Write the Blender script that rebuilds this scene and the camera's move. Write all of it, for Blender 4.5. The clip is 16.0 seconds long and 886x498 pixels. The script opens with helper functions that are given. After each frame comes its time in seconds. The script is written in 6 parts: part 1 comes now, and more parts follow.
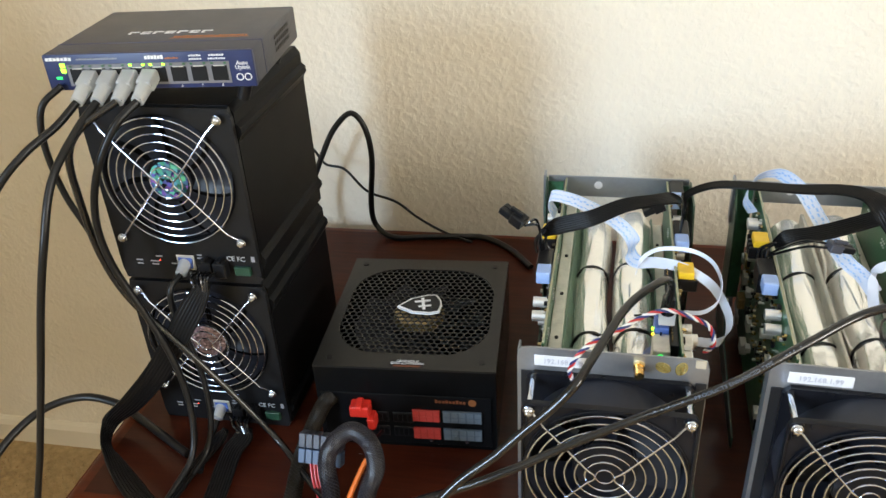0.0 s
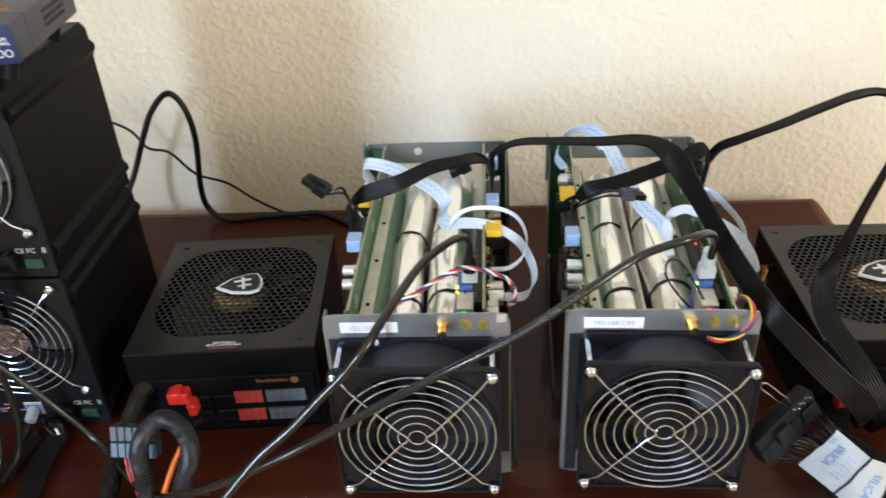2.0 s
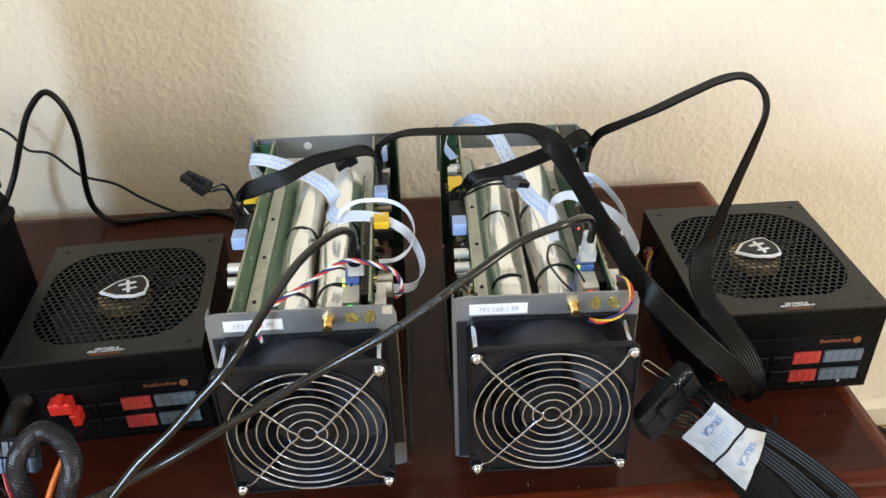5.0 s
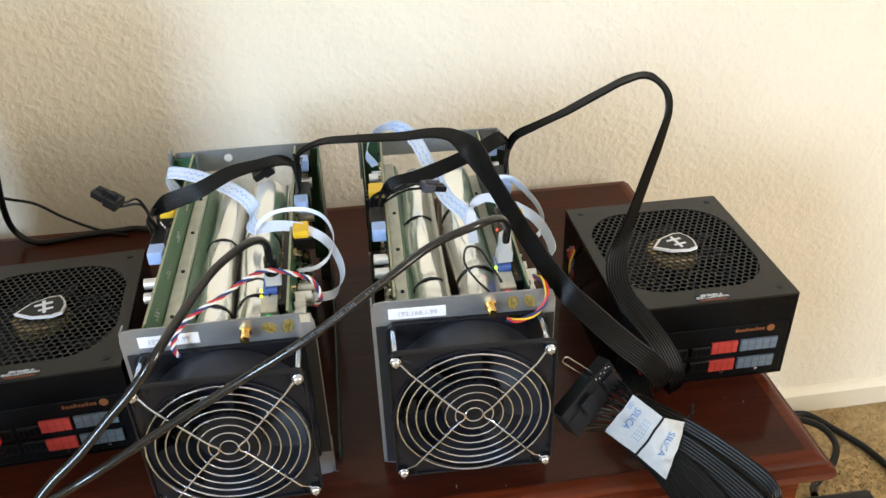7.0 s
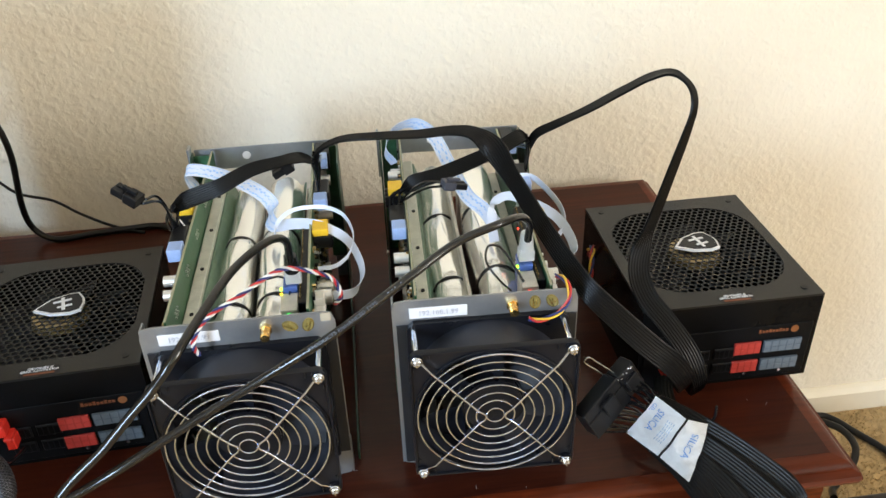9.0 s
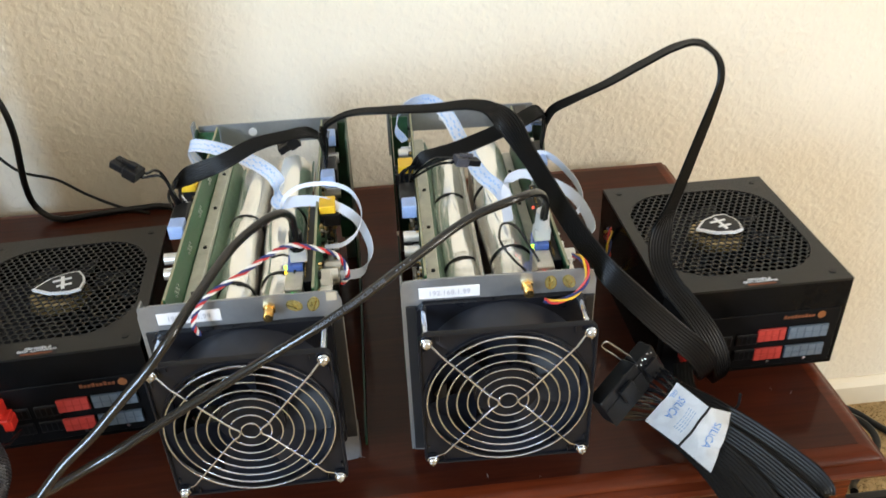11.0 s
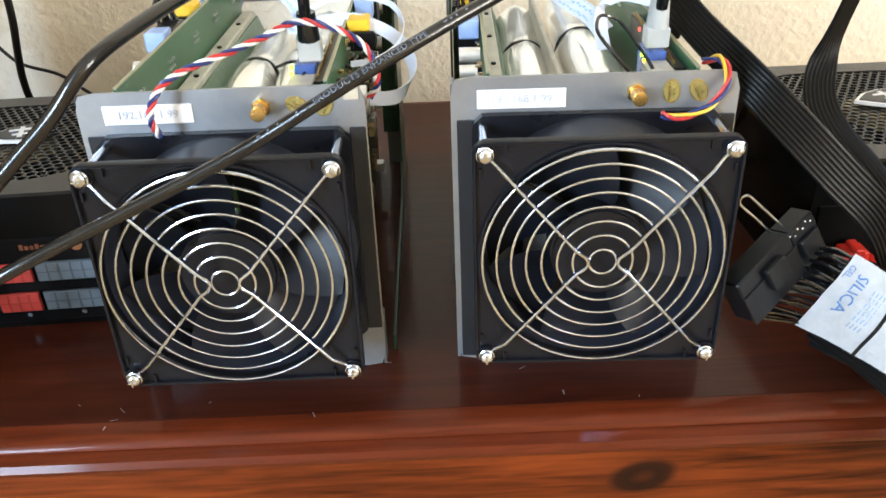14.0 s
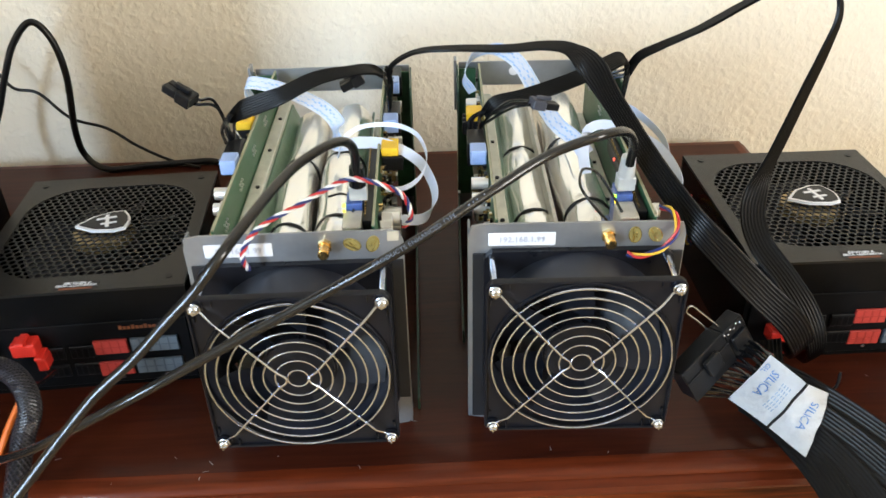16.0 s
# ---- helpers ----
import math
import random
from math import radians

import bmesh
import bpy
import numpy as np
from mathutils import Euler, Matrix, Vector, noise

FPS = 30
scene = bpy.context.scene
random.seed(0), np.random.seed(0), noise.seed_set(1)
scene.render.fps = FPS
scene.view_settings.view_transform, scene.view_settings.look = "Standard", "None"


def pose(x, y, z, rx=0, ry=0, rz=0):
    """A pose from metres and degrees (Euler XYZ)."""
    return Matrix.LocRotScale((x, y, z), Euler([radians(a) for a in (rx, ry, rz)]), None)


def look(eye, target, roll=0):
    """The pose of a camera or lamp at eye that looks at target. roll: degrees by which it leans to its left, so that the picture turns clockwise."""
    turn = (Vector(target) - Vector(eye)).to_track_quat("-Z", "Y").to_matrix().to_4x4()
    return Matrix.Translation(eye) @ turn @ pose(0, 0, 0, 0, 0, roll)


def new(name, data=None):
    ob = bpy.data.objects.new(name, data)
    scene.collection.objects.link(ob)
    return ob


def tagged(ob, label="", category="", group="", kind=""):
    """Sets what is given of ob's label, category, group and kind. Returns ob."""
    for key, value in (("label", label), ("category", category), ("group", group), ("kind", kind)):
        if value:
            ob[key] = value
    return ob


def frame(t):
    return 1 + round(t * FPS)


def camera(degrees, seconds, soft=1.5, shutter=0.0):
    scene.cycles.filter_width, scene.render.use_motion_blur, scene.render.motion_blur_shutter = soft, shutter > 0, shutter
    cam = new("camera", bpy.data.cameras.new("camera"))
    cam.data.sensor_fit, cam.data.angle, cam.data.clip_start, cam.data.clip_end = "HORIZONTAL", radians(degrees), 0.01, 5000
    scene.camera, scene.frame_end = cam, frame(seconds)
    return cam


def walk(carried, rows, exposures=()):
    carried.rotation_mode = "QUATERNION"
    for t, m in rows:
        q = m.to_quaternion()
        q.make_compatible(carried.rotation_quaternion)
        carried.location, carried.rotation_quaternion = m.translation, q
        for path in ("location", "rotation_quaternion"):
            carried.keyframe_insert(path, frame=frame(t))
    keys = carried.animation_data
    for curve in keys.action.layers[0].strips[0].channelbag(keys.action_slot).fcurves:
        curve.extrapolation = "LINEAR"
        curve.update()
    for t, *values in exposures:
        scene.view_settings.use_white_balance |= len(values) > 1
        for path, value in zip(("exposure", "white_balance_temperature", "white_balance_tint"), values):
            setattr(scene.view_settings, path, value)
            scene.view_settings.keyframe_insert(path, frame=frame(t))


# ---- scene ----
cam = camera(57.3, 16.0, shutter=0.5)
PATH = [
    (0, (0.345, 0.098, 1.268), (-0.026, 1.782, 0.255), -3.5),
    (0.5, (0.356, 0.101, 1.266), (-0.011, 1.784, 0.249), -3.5),
    (1, (0.374, 0.103, 1.259), (0.067, 1.79, 0.23), -4.0),
    (1.5, (0.394, 0.105, 1.254), (0.177, 1.796, 0.209), -3.8),
    (2, (0.411, 0.106, 1.252), (0.303, 1.795, 0.187), -3.2),
    (2.5, (0.423, 0.107, 1.249), (0.408, 1.788, 0.165), -2.5),
    (3, (0.43, 0.106, 1.247), (0.476, 1.784, 0.159), -2.2),
    (3.5, (0.431, 0.106, 1.248), (0.499, 1.782, 0.16), -2.0),
    (6, (0.45, 0.102, 1.249), (0.574, 1.783, 0.173), -1.8),
    (6.5, (0.458, 0.099, 1.247), (0.644, 1.778, 0.176), -1.6),
    (7, (0.461, 0.098, 1.247), (0.67, 1.776, 0.179), -1.9),
    (7.5, (0.459, 0.1, 1.248), (0.646, 1.782, 0.183), -2.3),
    (8, (0.457, 0.1, 1.246), (0.642, 1.781, 0.178), -2.2),
    (10.5, (0.453, 0.113, 1.243), (0.62, 1.788, 0.162), -2.1),
    (11, (0.456, 0.121, 1.223), (0.606, 1.792, 0.133), -2.3),
    (11.5, (0.459, 0.153, 1.165), (0.562, 1.846, 0.106), -3.1),
    (12, (0.465, 0.173, 1.12), (0.539, 1.905, 0.122), -2.8),
    (12.5, (0.468, 0.195, 1.066), (0.49, 1.954, 0.115), -2.9),
    (13, (0.458, 0.207, 1.02), (0.47, 1.951, 0.041), -2.6),
    (13.5, (0.457, 0.207, 1.013), (0.456, 1.949, 0.031), -2.8),
    (14, (0.457, 0.201, 1.025), (0.47, 1.945, 0.044), -2.2),
    (14.5, (0.456, 0.193, 1.041), (0.487, 1.931, 0.053), -2.0),
    (15, (0.454, 0.181, 1.066), (0.485, 1.923, 0.084), -1.9),
    (15.5, (0.446, 0.163, 1.113), (0.492, 1.884, 0.096), -1.5),
    (16, (0.438, 0.143, 1.164), (0.487, 1.826, 0.085), -1.3),
]
walk(cam, [(t, look(eye, target, roll)) for t, eye, target, roll in PATH], [(0.0, 0.0), (11.0, 0.0), (11.5, -0.04), (12.0, -0.1), (12.5, -0.14), (13.0, 0.2), (13.5, 0.64), (14.0, 0.47), (14.5, 0.37), (15.0, 0.34), (15.5, 0.24), (16.0, 0.15)])

# ---------- light: daylight from two windows behind the camera ----------
world = bpy.data.worlds.new("sky")
scene.world = world
world.use_nodes = True
_sky = world.node_tree.nodes.new("ShaderNodeTexSky")
_sky.sky_type = "NISHITA"
_sky.sun_disc = False
_sky.sun_elevation, _sky.sun_rotation = radians(40), radians(200)
world.node_tree.nodes["Background"].inputs["Strength"].default_value = 0.12
world.node_tree.links.new(_sky.outputs[0], world.node_tree.nodes["Background"].inputs["Color"])


def window_lamp(name, x, y, z, w, h, power, colour, target):
    lamp = bpy.data.lights.new(name, "AREA")
    lamp.shape, lamp.size, lamp.size_y, lamp.energy, lamp.color = "RECTANGLE", w, h, power, colour
    ob = new(name, lamp)
    ob.matrix_world = look((x, y, z), target)
    return ob


window_lamp("window_light_left", -1.55, -2.17, 1.65, 0.9, 1.2, 156, (0.58, 0.77, 1.0), (-1.55, 0, 1.65))
window_lamp("window_light_east", 2.95, -1.3, 1.65, 1.1, 1.2, 78, (1.0, 0.965, 0.89), (0, -1.3, 1.65))
scene.view_settings.exposure = 0.0

# ---------- materials ----------
MATS = {}


def mat(name, colour, rough=0.5, metal=0.0, var=0.12, scale=60.0, bump=0.0, bump_scale=300.0, coat=0.0, spec=0.5, trans=0.0, emit=0.0, rnd=0.0):
    """A node material: two scales of colour variation, roughness breakup and fine relief."""
    if name in MATS:
        return MATS[name]
    m = bpy.data.materials.new(name)
    m.use_nodes = True
    nt = m.node_tree
    b = nt.nodes["Principled BSDF"]
    tc = nt.nodes.new("ShaderNodeTexCoord")

    def noise_tex(s, detail=4.0):
        n = nt.nodes.new("ShaderNodeTexNoise")
        n.inputs["Scale"].default_value, n.inputs["Detail"].default_value = s, detail
        nt.links.new(tc.outputs["Object"], n.inputs["Vector"])
        return n

    n1, n2 = noise_tex(scale), noise_tex(scale * 7, 2.0)
    mul = nt.nodes.new("ShaderNodeMath")
    mul.operation = "MULTIPLY_ADD"
    nt.links.new(n1.outputs["Fac"], mul.inputs[0])
    mul.inputs[1].default_value = 0.7
    m2 = nt.nodes.new("ShaderNodeMath")
    m2.operation = "MULTIPLY"
    nt.links.new(n2.outputs["Fac"], m2.inputs[0])
    m2.inputs[1].default_value = 0.3
    nt.links.new(m2.outputs[0], mul.inputs[2])
    ramp = nt.nodes.new("ShaderNodeValToRGB")
    lo, hi = [c * (1 - var) for c in colour], [min(1, c * (1 + var)) for c in colour]
    ramp.color_ramp.elements[0].position, ramp.color_ramp.elements[1].position = 0.3, 0.7
    ramp.color_ramp.elements[0].color, ramp.color_ramp.elements[1].color = (*lo, 1), (*hi, 1)
    nt.links.new(mul.outputs[0], ramp.inputs[0])
    out = ramp.outputs[0]
    if rnd:
        info = nt.nodes.new("ShaderNodeObjectInfo")
        hsv = nt.nodes.new("ShaderNodeHueSaturation")
        mr = nt.nodes.new("ShaderNodeMapRange")
        mr.inputs["To Min"].default_value, mr.inputs["To Max"].default_value = 1 - rnd, 1 + rnd
        nt.links.new(info.outputs["Random"], mr.inputs["Value"])
        nt.links.new(mr.outputs[0], hsv.inputs["Value"])
        nt.links.new(out, hsv.inputs["Color"])
        out = hsv.outputs[0]
    nt.links.new(out, b.inputs["Base Color"])
    b.inputs["Metallic"].default_value = metal
    rr = nt.nodes.new("ShaderNodeMapRange")
    rr.inputs["To Min"].default_value, rr.inputs["To Max"].default_value = max(0.03, rough - 0.08), min(1, rough + 0.08)
    nt.links.new(n1.outputs["Fac"], rr.inputs["Value"])
    nt.links.new(rr.outputs[0], b.inputs["Roughness"])
    b.inputs["Coat Weight"].default_value = coat
    b.inputs["Specular IOR Level"].default_value = spec
    b.inputs["Transmission Weight"].default_value = trans
    if emit:
        b.inputs["Emission Color"].default_value = (*colour, 1)
        b.inputs["Emission Strength"].default_value = emit
    if bump:
        n3 = noise_tex(bump_scale, 3.0)
        bp = nt.nodes.new("ShaderNodeBump")
        bp.inputs["Strength"].default_value, bp.inputs["Distance"].default_value = bump, 0.001
        nt.links.new(n3.outputs["Fac"], bp.inputs["Height"])
        nt.links.new(bp.outputs[0], b.inputs["Normal"])
    MATS[name] = m
    return m


def wall_material():
    """Cream paint over a hand-troweled knockdown texture."""
    m = mat("wall_paint", (0.79, 0.72, 0.60), 0.75, var=0.03, scale=3)
    nt = m.node_tree
    b = nt.nodes["Principled BSDF"]
    tc = nt.nodes.new("ShaderNodeTexCoord")
    hs = []
    for s, d, lo, hi in ((60, 2.0, 0.3, 0.75), (135, 3.0, 0.38, 0.68), (420, 2.0, 0.2, 0.8)):
        n = nt.nodes.new("ShaderNodeTexNoise")
        n.inputs["Scale"].default_value, n.inputs["Detail"].default_value = s, d
        n.inputs["Distortion"].default_value = 0.15
        nt.links.new(tc.outputs["Object"], n.inputs["Vector"])
        r = nt.nodes.new("ShaderNodeMapRange")
        r.interpolation_type = "SMOOTHSTEP"
        r.inputs["From Min"].default_value, r.inputs["From Max"].default_value = lo, hi
        nt.links.new(n.outputs["Fac"], r.inputs["Value"])
        hs.append(r)
    a1 = nt.nodes.new("ShaderNodeMath")
    a1.operation = "MULTIPLY_ADD"
    nt.links.new(hs[1].outputs[0], a1.inputs[0])
    a1.inputs[1].default_value = 1.0
    nt.links.new(hs[0].outputs[0], a1.inputs[2])
    a2 = nt.nodes.new("ShaderNodeMath")
    a2.operation = "MULTIPLY_ADD"
    nt.links.new(hs[2].outputs[0], a2.inputs[0])
    a2.inputs[1].default_value = 0.16
    nt.links.new(a1.outputs[0], a2.inputs[2])
    bp = nt.nodes.new("ShaderNodeBump")
    bp.inputs["Strength"].default_value, bp.inputs["Distance"].default_value = 0.46, 0.0014
    nt.links.new(a2.outputs[0], bp.inputs["Height"])
    nt.links.new(bp.outputs[0], b.inputs["Normal"])
    return m


def wood_material(name, dark, light, knot=None, rough=0.3, coat=0.18, soft=0.10):
    """Stained pine: grain drawn out along x, broad figure, a lacquer coat."""
    m = bpy.data.materials.new(name)
    m.use_nodes = True
    nt = m.node_tree
    b = nt.nodes["Principled BSDF"]
    tc = nt.nodes.new("ShaderNodeTexCoord")
    mp = nt.nodes.new("ShaderNodeMapping")
    mp.inputs["Scale"].default_value = (13, 190, 190)
    nt.links.new(tc.outputs["Object"], mp.inputs["Vector"])
    n1 = nt.nodes.new("ShaderNodeTexNoise")
    n1.inputs["Scale"].default_value, n1.inputs["Detail"].default_value, n1.inputs["Distortion"].default_value = 1.0, 8.0, 0.8
    nt.links.new(mp.outputs[0], n1.inputs["Vector"])
    mp2 = nt.nodes.new("ShaderNodeMapping")
    mp2.inputs["Scale"].default_value = (4, 22, 22)
    nt.links.new(tc.outputs["Object"], mp2.inputs["Vector"])
    n2 = nt.nodes.new("ShaderNodeTexNoise")
    n2.inputs["Scale"].default_value, n2.inputs["Detail"].default_value = 1.0, 3.0
    nt.links.new(mp2.outputs[0], n2.inputs["Vector"])
    mix = nt.nodes.new("ShaderNodeMath")
    mix.operation = "MULTIPLY_ADD"
    nt.links.new(n1.outputs["Fac"], mix.inputs[0])
    mix.inputs[1].default_value = 0.55
    half = nt.nodes.new("ShaderNodeMath")
    half.operation = "MULTIPLY"
    half.inputs[1].default_value = 0.45
    nt.links.new(n2.outputs["Fac"], half.inputs[0])
    nt.links.new(half.outputs[0], mix.inputs[2])
    ramp = nt.nodes.new("ShaderNodeValToRGB")
    ramp.color_ramp.elements[0].position, ramp.color_ramp.elements[1].position = 0.50 - soft, 0.50 + soft
    ramp.color_ramp.elements[0].color, ramp.color_ramp.elements[1].color = (*dark, 1), (*light, 1)
    nt.links.new(mix.outputs[0], ramp.inputs[0])
    col = ramp.outputs[0]
    # broad blotches of darker stain
    n4 = nt.nodes.new("ShaderNodeTexNoise")
    n4.inputs["Scale"].default_value, n4.inputs["Detail"].default_value = 1.0, 2.0
    mp4 = nt.nodes.new("ShaderNodeMapping")
    mp4.inputs["Scale"].default_value = (9, 40, 40)
    nt.links.new(tc.outputs["Object"], mp4.inputs["Vector"])
    nt.links.new(mp4.outputs[0], n4.inputs["Vector"])
    bl = nt.nodes.new("ShaderNodeMapRange")
    bl.inputs["From Min"].default_value, bl.inputs["From Max"].default_value = 0.55, 0.72
    bl.inputs["To Max"].default_value = 0.5
    nt.links.new(n4.outputs["Fac"], bl.inputs["Value"])
    mixb = nt.nodes.new("ShaderNodeMixRGB")
    nt.links.new(bl.outputs[0], mixb.inputs[0])
    nt.links.new(col, mixb.inputs[1])
    mixb.inputs[2].default_value = (*dark, 1)
    col = mixb.outputs[0]
    if knot:
        # one knot: a soft-edged dark oval, tilted, with a paler heart
        mk = nt.nodes.new("ShaderNodeMapping")
        mk.vector_type = "TEXTURE"
        mk.inputs["Location"].default_value = (knot[0], 0, knot[1])
        mk.inputs["Rotation"].default_value = (0, radians(-9), 0)
        mk.inputs["Scale"].default_value = (knot[2], 1000, knot[3])
        nt.links.new(tc.outputs["Object"], mk.inputs["Vector"])
        ln = nt.nodes.new("ShaderNodeVectorMath")
        ln.operation = "LENGTH"
        nt.links.new(mk.outputs[0], ln.inputs[0])
        wob = nt.nodes.new("ShaderNodeMath")
        wob.operation = "MULTIPLY_ADD"
        nt.links.new(n4.outputs["Fac"], wob.inputs[0])
        wob.inputs[1].default_value = 0.9
        nt.links.new(ln.outputs["Value"], wob.inputs[2])
        kr = nt.nodes.new("ShaderNodeValToRGB")
        for pos, v in ((0.25, 0.55), (0.62, 0.97), (0.8, 0.9), (0.98, 0.25)):
            e = kr.color_ramp.elements.new(pos * 0.6)
            e.color = (v, v, v, 1)
        kr.color_ramp.elements[0].color, kr.color_ramp.elements[-1].color = (0.5, 0.5, 0.5, 1), (0, 0, 0, 1)
        sc = nt.nodes.new("ShaderNodeMath")
        sc.operation = "MULTIPLY"
        sc.inputs[1].default_value = 0.42
        nt.links.new(wob.outputs[0], sc.inputs[0])
        nt.links.new(sc.outputs[0], kr.inputs[0])
        mixk = nt.nodes.new("ShaderNodeMixRGB")
        nt.links.new(kr.outputs[0], mixk.inputs[0])
        nt.links.new(col, mixk.inputs[1])
        mixk.inputs[2].default_value = (0.012, 0.005, 0.003, 1)
        col = mixk.outputs[0]
    nt.links.new(col, b.inputs["Base Color"])
    rr = nt.nodes.new("ShaderNodeMapRange")
    rr.inputs["To Min"].default_value, rr.inputs["To Max"].default_value = rough - 0.08, rough + 0.12
    nt.links.new(n2.outputs["Fac"], rr.inputs["Value"])
    nt.links.new(rr.outputs[0], b.inputs["Roughness"])
    b.inputs["Coat Weight"].default_value, b.inputs["Coat Roughness"].default_value = coat, 0.1
    b.inputs["Specular IOR Level"].default_value = 0.07
    bp = nt.nodes.new("ShaderNodeBump")
    bp.inputs["Strength"].default_value, bp.inputs["Distance"].default_value = 0.12, 0.0006
    nt.links.new(n1.outputs["Fac"], bp.inputs["Height"])
    nt.links.new(bp.outputs[0], b.inputs["Normal"])
    MATS[name] = m
    return m


WALL = wall_material()
# Darker, yellower than the back wall to tune light bounced by unseen walls.
ROOM = mat("bounce_toned_paint", (0.54, 0.475, 0.355), 0.8, var=0.05, scale=4)
WOOD = wood_material("mahogany_top", (0.024, 0.0054, 0.0030), (0.064, 0.0134, 0.0056), rough=0.4, coat=0.22, soft=0.20)
WOODE = wood_material("mahogany_moulding", (0.048, 0.0088, 0.0032), (0.124, 0.0228, 0.0068), rough=0.36, coat=0.20, soft=0.20)
WOODF = wood_material("mahogany_front", (0.026, 0.0054, 0.0018), (0.160, 0.0315, 0.0070), (0.5585, 0.4515, 0.021, 0.0125), rough=0.42, coat=0.10, soft=0.125)
CARPET = mat("carpet_pile", (0.40, 0.28, 0.14), 0.95, var=0.28, scale=90, bump=1.0, bump_scale=260, spec=0.1)
TRIM = mat("white_trim", (0.72, 0.65, 0.52), 0.45, var=0.03, scale=8)
CEIL = mat("ceiling_paint", (0.80, 0.78, 0.74), 0.8, var=0.03, scale=5)
# Glossier than the top cover, and darker: the front's shade put into colour.
GLOSSBLK = mat("shade_toned_satin_black", (0.004, 0.004, 0.0042), 0.2, var=0.2, scale=40, bump=0.05, bump_scale=900, spec=0.08)
POWDER = mat("black_powder_coat", (0.0095, 0.0090, 0.0085), 0.33, var=0.2, scale=40, bump=0.12, bump_scale=1500, spec=0.3)
BLACKMET = mat("black_anodised", (0.005, 0.005, 0.0055), 0.33, var=0.2, scale=30, bump=0.08, bump_scale=900, spec=0.07)
PLASTIC = mat("black_plastic", (0.008, 0.008, 0.009), 0.33, var=0.2, scale=50, bump=0.08, bump_scale=700, spec=0.22)
FANPLAS = mat("fan_plastic", (0.0075, 0.008, 0.011), 0.30, var=0.2, scale=60, bump=0.1, bump_scale=900, spec=0.24)
BLADE = mat("blade_plastic", (0.019, 0.022, 0.033), 0.36, var=0.2, scale=60, spec=0.36)
RUBBER = mat("cable_jacket", (0.007, 0.007, 0.008), 0.2, var=0.25, scale=50, bump=0.1, bump_scale=500, coat=0.2)
JACKET = mat("dull_cable_jacket", (0.0065, 0.0065, 0.007), 0.36, var=0.25, scale=50, bump=0.12, bump_scale=500, spec=0.35)
RIBBON = mat("flat_cable_jacket", (0.0052, 0.0050, 0.0052), 0.36, var=0.2, scale=60, bump=0.1, bump_scale=600, spec=0.16)
GLOSSWIRE = mat("glossy_black_wire", (0.006, 0.006, 0.007), 0.2, var=0.3, scale=80, spec=0.5, coat=0.6)
STEEL = mat("bare_sheet_steel", (0.31, 0.325, 0.35), 0.42, 0.75, var=0.1, scale=35, bump=0.1, bump_scale=800)
GALV = mat("dull_aluminium", (0.55, 0.53, 0.48), 0.5, 0.6, var=0.18, scale=120, bump=0.15, bump_scale=900)
CHROME = mat("chrome_wire", (0.64, 0.72, 0.92), 0.14, 1.0, var=0.06, scale=200)
NICKEL = mat("nickel_screw", (0.66, 0.70, 0.78), 0.2, 1.0, var=0.08, scale=300)
GOLD = mat("gold_plate", (0.88, 0.63, 0.27), 0.25, 1.0, var=0.15, scale=300)
PCB = mat("green_circuit_board", (0.035, 0.115, 0.055), 0.35, var=0.3, scale=160, bump=0.3, bump_scale=800)
PCBDK = mat("dark_circuit_board", (0.014, 0.050, 0.028), 0.35, var=0.3, scale=160, bump=0.3, bump_scale=800)
PALEALU = mat("pale_alloy_bar", (0.60, 0.60, 0.53), 0.5, 0.25, var=0.16, scale=90, bump=0.15, bump_scale=900)
PCBPALE = mat("pale_board_back", (0.13, 0.21, 0.15), 0.4, var=0.25, scale=140, bump=0.2, bump_scale=900)
DULLORANGE = mat("dull_orange_print", (0.16, 0.045, 0.014), 0.6, var=0.1, scale=120)
PCBEDGE = mat("board_edge", (0.30, 0.30, 0.20), 0.6, var=0.15, scale=200)
PAPER = mat("white_label", (0.72, 0.72, 0.75), 0.6, var=0.02, scale=60)
WHITEPL = mat("white_plastic", (0.72, 0.70, 0.66), 0.45, var=0.06, scale=80)
CLEARPL = mat("frosted_boot", (0.78, 0.80, 0.80), 0.3, var=0.06, scale=90, trans=0.6)
BLUE = mat("blue_plastic", (0.30, 0.42, 0.72), 0.4, var=0.1, scale=90)
BLUERJ = mat("blue_jack", (0.06, 0.12, 0.38), 0.3, var=0.15, scale=150)
YELLOW = mat("yellow_core", (0.75, 0.47, 0.02), 0.5, var=0.12, scale=120)
REDSOCK = mat("dull_red_socket", (0.40, 0.037, 0.027), 0.5, var=0.12, scale=150)
RED = mat("red_plastic", (0.62, 0.03, 0.02), 0.4, var=0.12, scale=120)
ORANGE = mat("orange_print", (0.42, 0.13, 0.02), 0.55, var=0.06, scale=120)
GREYSOCK = mat("slate_socket", (0.108, 0.135, 0.165), 0.5, var=0.1, scale=150)
SOCKHOLE = mat("socket_hole", (0.06, 0.08, 0.105), 0.6, var=0.1, scale=150)
REDHOLE = mat("red_socket_hole", (0.30, 0.02, 0.014), 0.6, var=0.1, scale=150)
NAVY = mat("navy_enamel", (0.012, 0.022, 0.085), 0.4, var=0.1, scale=50, bump=0.1, bump_scale=900)
SLATE = mat("slate_enamel", (0.045, 0.047, 0.062), 0.42, var=0.08, scale=40, bump=0.25, bump_scale=1200)
INK = mat("white_print", (0.70, 0.70, 0.72), 0.6, var=0.04, scale=100)
